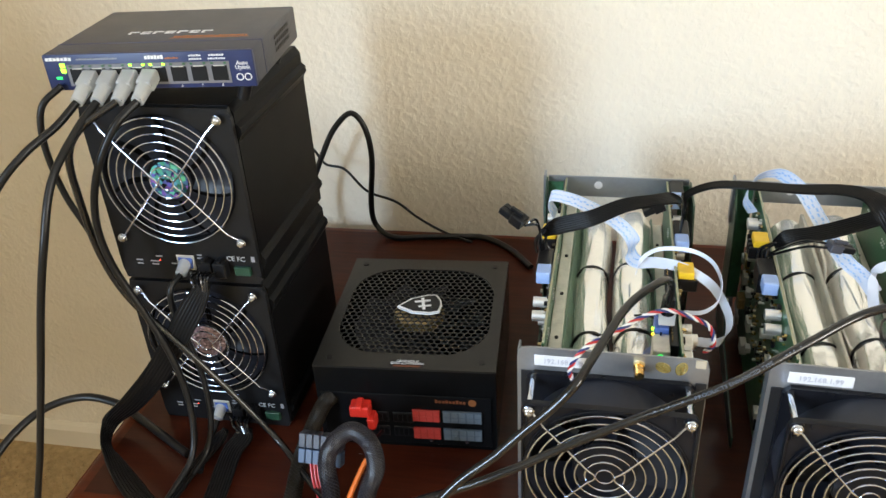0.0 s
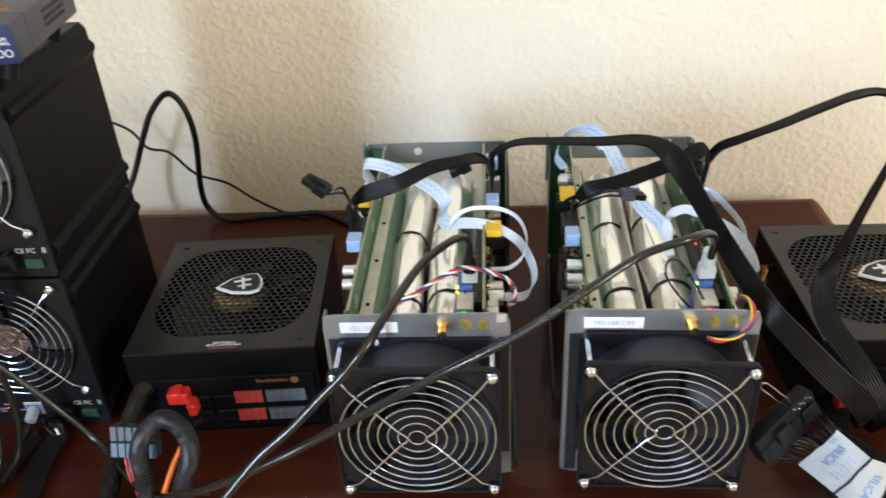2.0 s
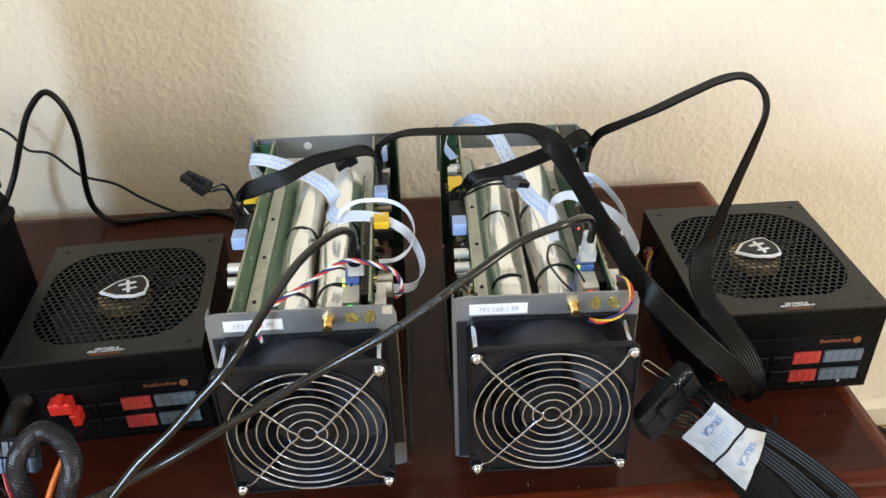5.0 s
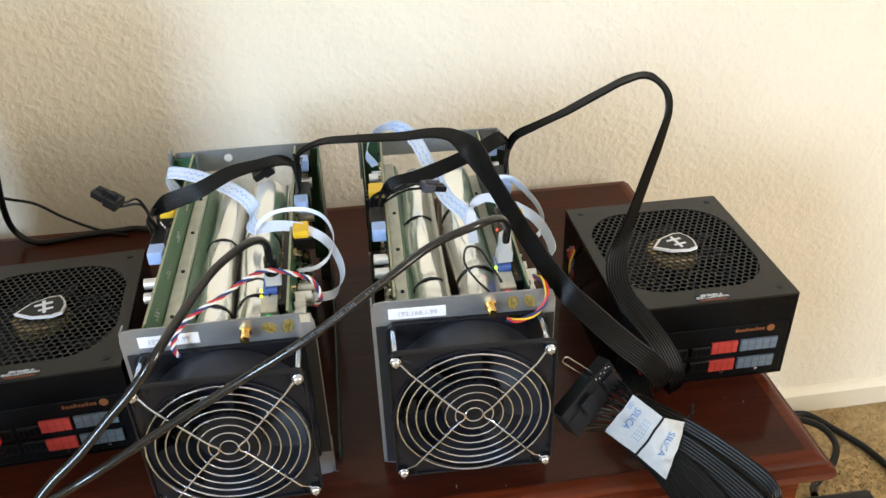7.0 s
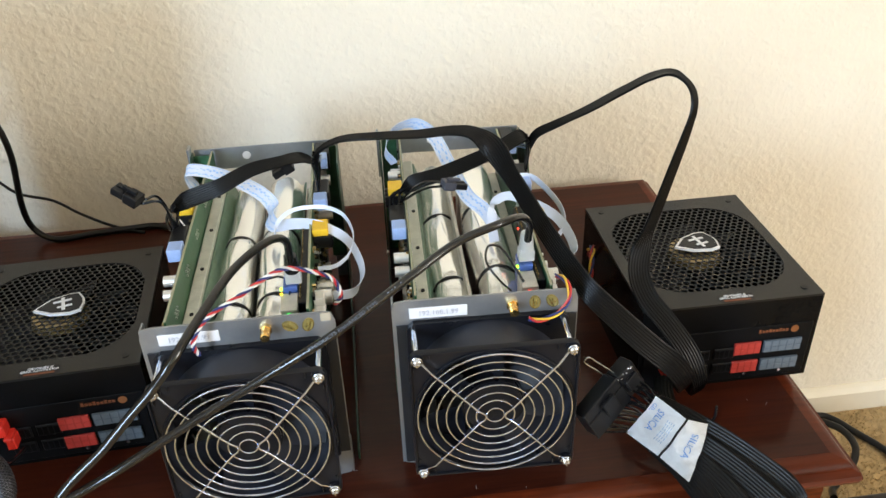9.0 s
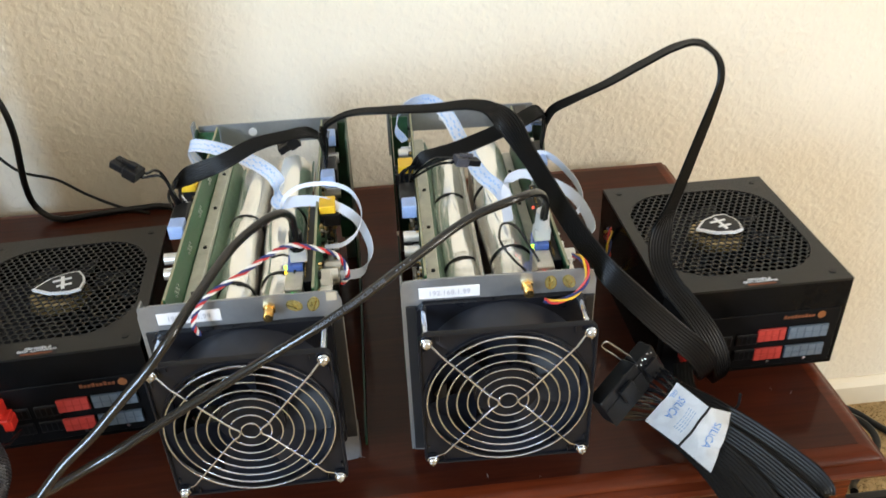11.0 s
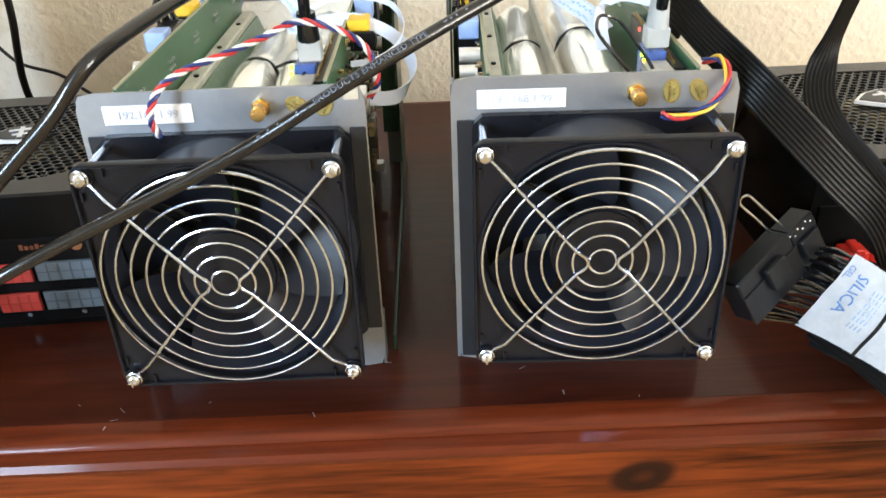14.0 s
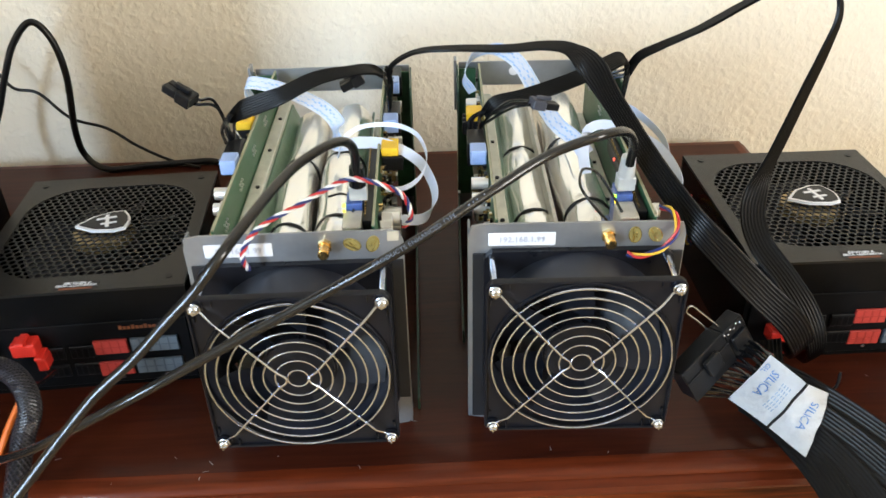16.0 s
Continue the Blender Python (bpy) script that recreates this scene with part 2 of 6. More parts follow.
INKGREY = mat("grey_print", (0.25, 0.25, 0.27), 0.6, var=0.06, scale=100)
INKBLUE = mat("blue_print", (0.14, 0.36, 0.72), 0.6, var=0.1, scale=200)
PALEINK = mat("pale_blue_print", (0.30, 0.50, 0.86), 0.6, var=0.25, scale=400)
WORNINK = mat("worn_cable_print", (0.12, 0.14, 0.185), 0.6, var=0.3, scale=300)
INKBLK = mat("black_print", (0.05, 0.05, 0.07), 0.6, var=0.1, scale=200)
LEDG = mat("green_led", (0.35, 1.0, 0.03), 0.4, var=0.02, scale=50, emit=4.0)
LEDGR = mat("pure_green_led", (0.02, 0.9, 0.12), 0.4, var=0.02, scale=50, emit=2.0)
LEDR = mat("red_led", (1.0, 0.06, 0.03), 0.4, var=0.02, scale=50, emit=2.5)
LEDRS = mat("bright_red_led", (1.0, 0.05, 0.03), 0.4, var=0.02, scale=50, emit=30.0)
LEDGS = mat("bright_green_led", (0.03, 1.0, 0.10), 0.4, var=0.02, scale=50, emit=22.0)
LEDY = mat("amber_led", (1.0, 0.65, 0.02), 0.4, var=0.02, scale=50, emit=4.0)
CAP = mat("aluminium_can", (0.75, 0.75, 0.74), 0.35, 0.85, var=0.08, scale=150)
WRED = mat("red_wire", (0.48, 0.03, 0.03), 0.4, var=0.1, scale=150)
WBLUE = mat("blue_wire", (0.02, 0.032, 0.14), 0.4, var=0.1, scale=150)
WWHITE = mat("white_wire", (0.75, 0.74, 0.72), 0.4, var=0.05, scale=150)
WYEL = mat("yellow_wire", (0.75, 0.45, 0.04), 0.4, var=0.1, scale=150)
ORWIRE = mat("orange_wire", (0.75, 0.16, 0.02), 0.4, var=0.1, scale=150)
BRONZE = mat("bronze_hub", (0.36, 0.27, 0.12), 0.35, 0.5, var=0.4, scale=400)
BRAID = mat("braided_sleeve", (0.004, 0.004, 0.0042), 0.6, var=0.7, scale=500, bump=0.8, bump_scale=900, spec=0.2)
BRAIDB = mat("brown_sleeve", (0.013, 0.009, 0.005), 0.6, var=0.6, scale=500, bump=0.8, bump_scale=900, spec=0.2)
QCGOLD = mat("gold_sticker", (0.33, 0.28, 0.10), 0.35, 0.4, var=0.2, scale=500)


def foil_material():
    """Crinkled silver-white foil wrap."""
    m = mat("silver_foil_wrap", (0.99, 0.98, 0.94), 0.19, 0.78, var=0.03, scale=70)
    nt = m.node_tree
    tc = nt.nodes.new("ShaderNodeTexCoord")
    mp = nt.nodes.new("ShaderNodeMapping")
    mp.inputs["Scale"].default_value = (70, 9, 70)
    nt.links.new(tc.outputs["Object"], mp.inputs["Vector"])
    n = nt.nodes.new("ShaderNodeTexNoise")
    n.inputs["Scale"].default_value, n.inputs["Detail"].default_value = 1.0, 4.0
    nt.links.new(mp.outputs[0], n.inputs["Vector"])
    bp = nt.nodes.new("ShaderNodeBump")
    bp.inputs["Strength"].default_value, bp.inputs["Distance"].default_value = 0.32, 0.004
    nt.links.new(n.outputs["Fac"], bp.inputs["Height"])
    nt.links.new(bp.outputs[0], nt.nodes["Principled BSDF"].inputs["Normal"])
    return m


FOIL = foil_material()


def holo_material():
    """Rainbow holographic sticker: colour cells under a clear gloss."""
    m = bpy.data.materials.new("holographic_sticker")
    m.use_nodes = True
    nt = m.node_tree
    b = nt.nodes["Principled BSDF"]
    tc = nt.nodes.new("ShaderNodeTexCoord")
    v = nt.nodes.new("ShaderNodeTexVoronoi")
    v.inputs["Scale"].default_value = 330
    nt.links.new(tc.outputs["Object"], v.inputs["Vector"])
    hsv = nt.nodes.new("ShaderNodeCombineColor")
    hsv.mode = "HSV"
    sep = nt.nodes.new("ShaderNodeSeparateColor")
    nt.links.new(v.outputs["Color"], sep.inputs[0])
    mr = nt.nodes.new("ShaderNodeMapRange")
    mr.inputs["To Min"].default_value, mr.inputs["To Max"].default_value = 0.40, 0.74
    nt.links.new(sep.outputs[0], mr.inputs["Value"])
    nt.links.new(mr.outputs[0], hsv.inputs[0])
    hsv.inputs[1].default_value = 0.75
    nt.links.new(sep.outputs[1], hsv.inputs[2])
    nt.links.new(hsv.outputs[0], b.inputs["Base Color"])
    b.inputs["Roughness"].default_value, b.inputs["Metallic"].default_value = 0.2, 0.5
    return m


HOLO = holo_material()
PINKST = mat("pink_silver_sticker", (0.36, 0.26, 0.28), 0.25, 0.5, var=0.95, scale=420)


# ---------- building helpers ----------
def part(name, bm, material, parent=None, label="", smooth=True):
    """Links a bmesh as one mesh object, under parent where one is given."""
    bmesh.ops.recalc_face_normals(bm, faces=bm.faces)
    me = bpy.data.meshes.new(name)
    bm.to_mesh(me)
    bm.free()
    if smooth and len(me.polygons):
        me.shade_smooth()
        me.set_sharp_from_angle(angle=radians(35))
    me.materials.append(material)
    ob = new(name, me)
    if parent:
        ob.parent = parent
    if label:
        ob["label"] = label
    return ob


def thing(name, label, category, m=None, group=""):
    ob = new(name)
    ob.empty_display_size = 0.02
    if m is not None:
        ob.matrix_world = m
    return tagged(ob, label, category, group)


def box(x0, x1, y0, y1, z0, z1, bevel=0.0, seg=2, bm=None, m=None):
    bm = bm or bmesh.new()
    r = bmesh.ops.create_cube(bm, size=1.0, matrix=Matrix.Translation(((x0 + x1) / 2, (y0 + y1) / 2, (z0 + z1) / 2)) @ Matrix.Diagonal((x1 - x0, y1 - y0, z1 - z0, 1)))
    if bevel:
        edges = list({e for v in r["verts"] for e in v.link_edges})
        r = bmesh.ops.bevel(bm, geom=edges, offset=bevel, segments=seg, profile=0.5, affect="EDGES")
    if m is not None:
        bmesh.ops.transform(bm, matrix=m, verts=bm.verts)
    return bm


def cyl(a, b, r, n=16, r2=None, bm=None):
    """A cylinder or cone from point a to point b."""
    bm = bm or bmesh.new()
    a, b = Vector(a), Vector(b)
    q = (b - a).to_track_quat("Z", "Y").to_matrix().to_4x4()
    bmesh.ops.create_cone(bm, cap_ends=True, segments=n, radius1=r, radius2=r if r2 is None else r2, depth=(b - a).length, matrix=Matrix.Translation((a + b) / 2) @ q)
    return bm


def smooth_path(pts, step=8):
    """A Catmull-Rom line through the points."""
    p = [Vector(q) for q in pts]
    p = [p[0] * 2 - p[1]] + p + [p[-1] * 2 - p[-2]]
    out = []
    for i in range(1, len(p) - 2):
        a, b, c, d = p[i - 1:i + 3]
        for k in range(step):
            t = k / step
            out.append(0.5 * (2 * b + (c - a) * t + (2 * a - 5 * b + 4 * c - d) * t * t + (3 * b - a - 3 * c + d) * t ** 3))
    return out + [p[-2]]


def sweep(line, section, bm=None, closed=False, up=None, cap=True):
    """Carries a closed section (list of (u, v), or a function of the share of the way) along a line. up: the direction of u, fixed or one per point."""
    bm = bm or bmesh.new()
    n = len(line)
    rings, prev = [], None
    for i, p in enumerate(line):
        t = (line[(i + 1) % n] - line[i - 1]) if closed else (line[min(i + 1, n - 1)] - line[max(i - 1, 0)])
        t = t.normalized()
        if up is not None:
            u = Vector(up[i] if isinstance(up, list) else up)
        elif prev is None:
            u = Vector((0, 0, 1)) if abs(t.z) < 0.9 else Vector((1, 0, 0))
        else:
            u = prev
        u = (u - t * u.dot(t)).normalized()
        prev = u
        v = t.cross(u)
        sec = section(i / max(1, n - 1)) if callable(section) else section
        rings.append([bm.verts.new(p + u * s + v * w) for s, w in sec])
    k = len(rings[0])
    for i in range(n if closed else n - 1):
        a, b = rings[i], rings[(i + 1) % n]
        for j in range(k):
            bm.faces.new((a[j], a[(j + 1) % k], b[(j + 1) % k], b[j]))
    if cap and not closed:
        bm.faces.new(rings[0])
        bm.faces.new(rings[-1][::-1])
    return bm


def circle(r, n=10):
    return [(r * math.cos(2 * math.pi * i / n), r * math.sin(2 * math.pi * i / n)) for i in range(n)]


def tube(pts, r, n=10, step=8, bm=None):
    return sweep(smooth_path(pts, step), circle(r, n), bm)


def ribbon_section(width, cores, thick=0.0024):
    """Cross-section of a flat cable of round cores side by side."""
    top, p = [], width / cores
    for i in range(cores):
        for f in (0.08, 0.5, 0.92):
            u = -width / 2 + p * (i + f)
            top.append((u, thick / 2 if f == 0.5 else thick * 0.28))
    return top + [(u, -v) for u, v in reversed(top)]


def lerp_dirs(dirs, n):
    """Directions spread evenly along a line of n points."""
    out = []
    for i in range(n):
        f = i / (n - 1) * (len(dirs) - 1)
        k = min(int(f), len(dirs) - 2)
        out.append(Vector(dirs[k]).lerp(Vector(dirs[k + 1]), f - k).normalized())
    return out


def torus(r, w, n=64, k=8, centre=(0, 0, 0)):
    c = Vector(centre)
    line = [c + Vector((r * math.cos(2 * math.pi * i / n), 0, r * math.sin(2 * math.pi * i / n))) for i in range(n)]
    return sweep(line, circle(w, k), closed=True, up=(0, 1, 0))


def holed_plate(hx, hz, cr, hole, y0, y1, centre=(0, 0), n=72, plate_centre=(0, 0)):
    """A rounded rectangle (half sizes hx, hz, corner cr) in the xz plane with a round hole; from y0 to y1."""
    bm = bmesh.new()
    rows = []
    for y in (y0, y1):
        inner, outer = [], []
        for i in range(n):
            a = 2 * math.pi * (i + 0.5) / n
            c, s = math.cos(a), math.sin(a)
            inner.append(bm.verts.new((centre[0] + hole * c, y, centre[1] + hole * s)))
            k = min(hx / max(1e-6, abs(c)), hz / max(1e-6, abs(s)))
            x, z = k * c, k * s
            ex, ez = abs(x) - (hx - cr), abs(z) - (hz - cr)
            if ex > 0 and ez > 0:
                d = math.hypot(ex, ez)
                if d > cr:
                    x, z = math.copysign(hx - cr + ex * cr / d, x), math.copysign(hz - cr + ez * cr / d, z)
            outer.append(bm.verts.new((plate_centre[0] + x, y, plate_centre[1] + z)))
        rows.append((inner, outer))
    (i0, o0), (i1, o1) = rows
    for i in range(n):
        j = (i + 1) % n
        bm.faces.new((i0[i], i0[j], o0[j], o0[i]))
        bm.faces.new((i1[j], i1[i], o1[i], o1[j]))
        bm.faces.new((o0[i], o0[j], o1[j], o1[i]))
        bm.faces.new((i0[j], i0[i], i1[i], i1[j]))
    return bm


def rounded_square(h, c, n=10):
    """Outline of a square with broad curved corners."""
    pts = []
    for sx, sy, a0 in ((1, 1, 0), (-1, 1, 90), (-1, -1, 180), (1, -1, 270)):
        for k in range(n + 1):
            a = radians(a0 + 90 * k / n)
            pts.append((sx * (h - c) + c * math.cos(a), sy * (h - c) + c * math.sin(a)))
    return pts


def prism(outline, h0, h1, plane="xy"):
    """A flat outline given thickness. plane xy: z from h0 to h1; xz: y; yz: x."""
    bm = bmesh.new()

    def at(a, b, h):
        return {"xy": (a, b, h), "xz": (a, h, b), "yz": (h, a, b)}[plane]

    lo = [bm.verts.new(at(a, b, h0)) for a, b in outline]
    hi = [bm.verts.new(at(a, b, h1)) for a, b in outline]
    k = len(outline)
    bm.faces.new(lo)
    bm.faces.new(hi[::-1])
    for i in range(k):
        bm.faces.new((lo[i], lo[(i + 1) % k], hi[(i + 1) % k], hi[i]))
    return bm


def letters(name, text, size, material, parent, m, label="", depth=0.0002):
    """Built-in-font writing as a thin mesh; m: its pose under the parent."""
    cu = bpy.data.curves.new(name, "FONT")
    cu.body, cu.size, cu.extrude, cu.align_x, cu.align_y, cu.resolution_u = text, size, depth, "CENTER", "CENTER", 2
    tmp = bpy.data.objects.new(name + "_line", cu)
    scene.collection.objects.link(tmp)
    bpy.context.view_layer.update()
    me = bpy.data.meshes.new_from_object(tmp.evaluated_get(bpy.context.evaluated_depsgraph_get()))
    bpy.data.objects.remove(tmp)
    bpy.data.curves.remove(cu)
    me.transform(m)
    me.materials.clear()
    me.materials.append(material)
    ob = new(name, me)
    ob.parent = parent
    if label:
        ob["label"] = label
    return ob


FRONT = Matrix.Rotation(radians(90), 4, "X")  # writing that faces -y

# ---------- the room ----------
DESK, FLOOR, WALLY = 0.75, 0.26, 1.035


def structure(name, bm, material, label, category="wall"):
    return tagged(part(name, bm, material, None, "", smooth=False), label, category, "", "structure")


structure("wall_north", box(-2.6, 3.1, WALLY, WALLY + 0.12, FLOOR - 0.1, 2.7), WALL, "cream painted wall with knockdown plaster texture")
structure("wall_west", box(-2.6, -2.48, -2.3, -0.62, FLOOR - 0.1, 2.7), ROOM, "unseen side wall, toned darker to tune bounced light")
# Unseen walls, added to block window light from the back wall's left end.
structure("wall_alcove", prism([(-2.6, -0.62), (-0.76, -0.62), (-0.76, -0.5), (-0.95, -0.5), (-0.95, WALLY), (-1.07, WALLY), (-1.07, -0.5), (-2.6, -0.5)], FLOOR - 0.1, 2.62), ROOM, "unseen walls added to block window light from the left")
_e = bmesh.new()
for y0, y1, z0, z1 in ((-2.3, -1.9, FLOOR - 0.1, 2.7), (-0.7, WALLY, FLOOR - 0.1, 2.7), (-1.9, -0.7, FLOOR - 0.1, 1.0), (-1.9, -0.7, 2.3, 2.7)):
    box(2.98, 3.1, y0, y1, z0, z1, bm=_e)
structure("wall_east", _e, ROOM, "unseen side wall with a window opening, toned darker to tune bounced light")
structure("ceiling", box(-2.6, 3.1, -2.3, WALLY, 2.62, 2.7), CEIL, "plain off-white ceiling", "ceiling")
structure("floor", box(-2.6, 3.1, -2.3, WALLY, FLOOR - 0.1, FLOOR), CARPET, "tan cut-pile carpet floor", "floor")
_s = bmesh.new()
for x0, x1, z0, z1 in ((-2.48, -2.05, FLOOR, 2.62), (-1.05, 2.98, FLOOR, 2.62), (-2.05, -1.05, FLOOR, 1.0), (-2.05, -1.05, 2.3, 2.62)):
    box(x0, x1, -2.3, -2.2, z0, z1, bm=_s)
structure("wall_south", _s, ROOM, "unseen wall with a window opening, toned darker to tune bounced light")
_prof = [(0, 0), (-0.013, 0), (-0.013, 0.038), (-0.008, 0.046), (-0.003, 0.05), (0, 0.05)]
structure("baseboard", prism([(WALLY + a, FLOOR + b) for a, b in _prof], -0.95, 2.98, "yz"), TRIM, "white painted baseboard along the wall", "baseboard")


def carpet_tufts():
    """Loose yarn ends that stand up from the carpet near the table."""
    rng = random.Random(4)
    vs, fs = [], []
    for x0, x1, y0, y1, n in ((-0.95, -0.12, 0.35, 1.0, 17000), (0.84, 1.6, 0.6, 1.02, 15000)):
        for _ in range(n):
            x, y = rng.uniform(x0, x1), rng.uniform(y0, y1)
            a, r, h = rng.uniform(0, 6.28), rng.uniform(0.0018, 0.0030), rng.uniform(0.002, 0.0045)
            k = len(vs)
            for j in range(3):
                vs.append((x + r * math.cos(a + j * 2.1), y + r * math.sin(a + j * 2.1), FLOOR - 0.001))
            vs.append((x + rng.uniform(-0.004, 0.004), y + rng.uniform(-0.004, 0.004), FLOOR + h))
            fs += [(k, k + 1, k + 3), (k + 1, k + 2, k + 3), (k + 2, k, k + 3)]
    me = bpy.data.meshes.new("carpet_tuft")
    me.from_pydata(vs, [], fs)
    me.materials.append(mat("tuft_yarn", (0.42, 0.30, 0.155), 0.95, var=0.2, scale=90, spec=0.1))
    tagged(new("carpet_tuft", me), "tan yarn tufts of the cut-pile carpet", "carpet", "", "stuff")


carpet_tufts()

# ---------- the table ----------
X0, X1, Y0, Y1 = -0.100, 0.826, 0.502, 1.014


def table():
    t = thing("wooden_table", "dark mahogany-stained pine table with moulded top edge", "table", pose(0, 0, FLOOR))
    top = DESK - FLOOR
    # moulded edge: a quarter round, a bead, then a cove, carried round the four sides
    prof = [(-0.022, 0.0), (-0.015, -0.0005), (-0.0105, -0.0018), (-0.008, -0.0042), (-0.0075, -0.006), (-0.0088, -0.0066), (-0.0065, -0.0076), (-0.002, -0.0092), (0.0, -0.0125), (-0.001, -0.0155), (-0.004, -0.0172), (-0.012, -0.0175), (-0.022, -0.0175)]
    bm = bmesh.new()
    loops = []
    for o, z in prof:
        r = 0.006
        pts = []
        for cx, cy, a0 in ((X1 - r, Y0 + r, -90), (X1 - r, Y1 - r, 0), (X0 + r, Y1 - r, 90), (X0 + r, Y0 + r, 180)):
            q = max(r + o, 0.0008)
            sx, sy = (1 if cx > 0.3 else -1), (1 if cy > 0.7 else -1)
            ex, ey = (X1 if sx > 0 else X0) + sx * o - sx * q, (Y1 if sy > 0 else Y0) + sy * o - sy * q
            for k in range(5):
                a = radians(a0 + 22.5 * k)
                pts.append((ex + q * math.cos(a), ey + q * math.sin(a)))
        loops.append([bm.verts.new((x, y, top + z)) for x, y in pts])
    for a, b in zip(loops[:-1], loops[1:]):
        for i in range(len(a)):
            j = (i + 1) % len(a)
            bm.faces.new((a[i], a[j], b[j], b[i]))
    bm.faces.new(loops[-1][::-1])
    part("edge_moulding", bm, WOODE, t, "red-brown worn moulded table edge")
    part("tabletop", box(X0 + 0.0215, X1 - 0.0215, Y0 + 0.0215, Y1 - 0.0215, top - 0.016, top + 0.0002), WOOD, t, "glossy dark mahogany board", smooth=False)
    part("apron", box(X0 + 0.03, X1 - 0.03, Y0 + 0.0055, Y0 + 0.03, top - 0.16, top - 0.0177, 0.001), WOODF, t, "red-brown stained pine front with knots")
    part("apron", box(X0 + 0.03, X1 - 0.03, Y1 - 0.05, Y1 - 0.03, top - 0.16, top - 0.0177, 0.001), WOODF, t)
    for x in (X0 + 0.012, X1 - 0.032):
        part("side_apron", box(x, x + 0.02, Y0 + 0.031, Y1 - 0.051, top - 0.16, top - 0.0177, 0.001), WOODF, t)
    for x in (X0 + 0.012, X1 - 0.066):
        for y in (Y0 + 0.032, Y1 - 0.104):
            part("leg", box(x + 0.021 if x < 0 else x, x + 0.054 if x > 0 else x + 0.075, y, y + 0.052, 0, top - 0.0178, 0.004), WOODF, t)
    return t


table()


# ---------- a fan guard, fan and screws ----------
RINGS = (0.0062, 0.0135, 0.0205, 0.0275, 0.0345, 0.0412, 0.0478, 0.0542)


def fan_guard(parent, y, rings=RINGS, label="chrome wire finger guard"):
    g = part("finger_guard", torus(rings[-1], 0.0007, 72, 8, (0, y, 0)), CHROME, parent, label)
    for r in rings[:-1]:
        part("guard_ring", torus(r, 0.00068, 64 if r > 0.02 else 32, 8, (0, y, 0)), CHROME, g)
    s = 0.0525
    for sx in (-1, 1):
        yw = y - 0.0017
        pts = [(sx * s, yw + 0.004, s), (sx * (s - 0.004), yw + 0.003, s - 0.004), (sx * (s - 0.009), yw, s - 0.009)]
        pts += [(sx * 0.012, yw, 0.006), (sx * 0.0075, yw, 0.0025), (sx * 0.0065, yw, 0), (sx * 0.0075, yw, -0.0025), (sx * 0.012, yw, -0.006)]
        pts += [(sx * (s - 0.009), yw, -s + 0.009), (sx * (s - 0.004), yw + 0.003, -s + 0.004), (sx * s, yw + 0.004, -s)]
        part("guard_wire", sweep([Vector(p) for p in pts], circle(0.0008, 8)), CHROME, g)
    for sx in (-1, 1):
        for sz in (-1, 1):
            c = (sx * s, 0, sz * s)
            part("guard_eye", torus(0.0032, 0.0008, 20, 6, (c[0], y + 0.001, c[2])), CHROME, g)
            bm = bmesh.new()
            bmesh.ops.create_uvsphere(bm, u_segments=16, v_segments=8, radius=0.0035, matrix=Matrix.Translation((c[0], y - 0.0005, c[2])) @ Matrix.Diagonal((1, 0.62, 1, 1)))
            box(c[0] - 0.0021, c[0] + 0.0021, y - 0.0031, y - 0.0024, c[2] - 0.0004, c[2] + 0.0004, bm=bm)
            box(c[0] - 0.0004, c[0] + 0.0004, y - 0.0031, y - 0.0024, c[2] - 0.0021, c[2] + 0.0021, bm=bm)
            part("screw", bm, NICKEL, g)
    return g


def fan_rotor(parent, y0, depth, hub_r=0.021, tip=0.0555, sticker=None, blades=7, wide=0.72):
    hub = bmesh.new()
    cyl((0, y0, 0), (0, y0 + depth, 0), hub_r, 40, bm=hub)
    bmesh.ops.bevel(hub, geom=[e for e in hub.edges if len(e.link_faces) == 2 and e.calc_face_angle(0) > 1], offset=0.0015, segments=2, affect="EDGES")
    h = part("hub", hub, FANPLAS, parent)
    for k in range(blades):
        a0 = 2 * math.pi * k / blades
        bm = bmesh.new()
        grid = []
        for i in range(7):
            r = hub_r - 0.001 + (tip - hub_r) * i / 6
            row = []
            for j in range(7):
                f = j / 6 - 0.5
                a = a0 + f * (wide + 0.12 * i / 6) + 0.25 * (i / 6) ** 1.5
                row.append(bm.verts.new((r * math.cos(a), y0 + depth * (0.5 + f * 0.8) + 0.003 * math.cos(f * 3), r * math.sin(a))))
            grid.append(row)
        for i in range(6):
            for j in range(6):
                bm.faces.new((grid[i][j], grid[i + 1][j], grid[i + 1][j + 1], grid[i][j + 1]))
        bmesh.ops.solidify(bm, geom=bm.faces[:], thickness=0.0014)
        part("blade", bm, BLADE, h)
    if sticker:
        part("hub_sticker", cyl((0, y0 - 0.0006, 0), (0, y0 - 0.0001, 0), hub_r - 0.003, 40), sticker, h, "round shiny hub sticker")
    return h


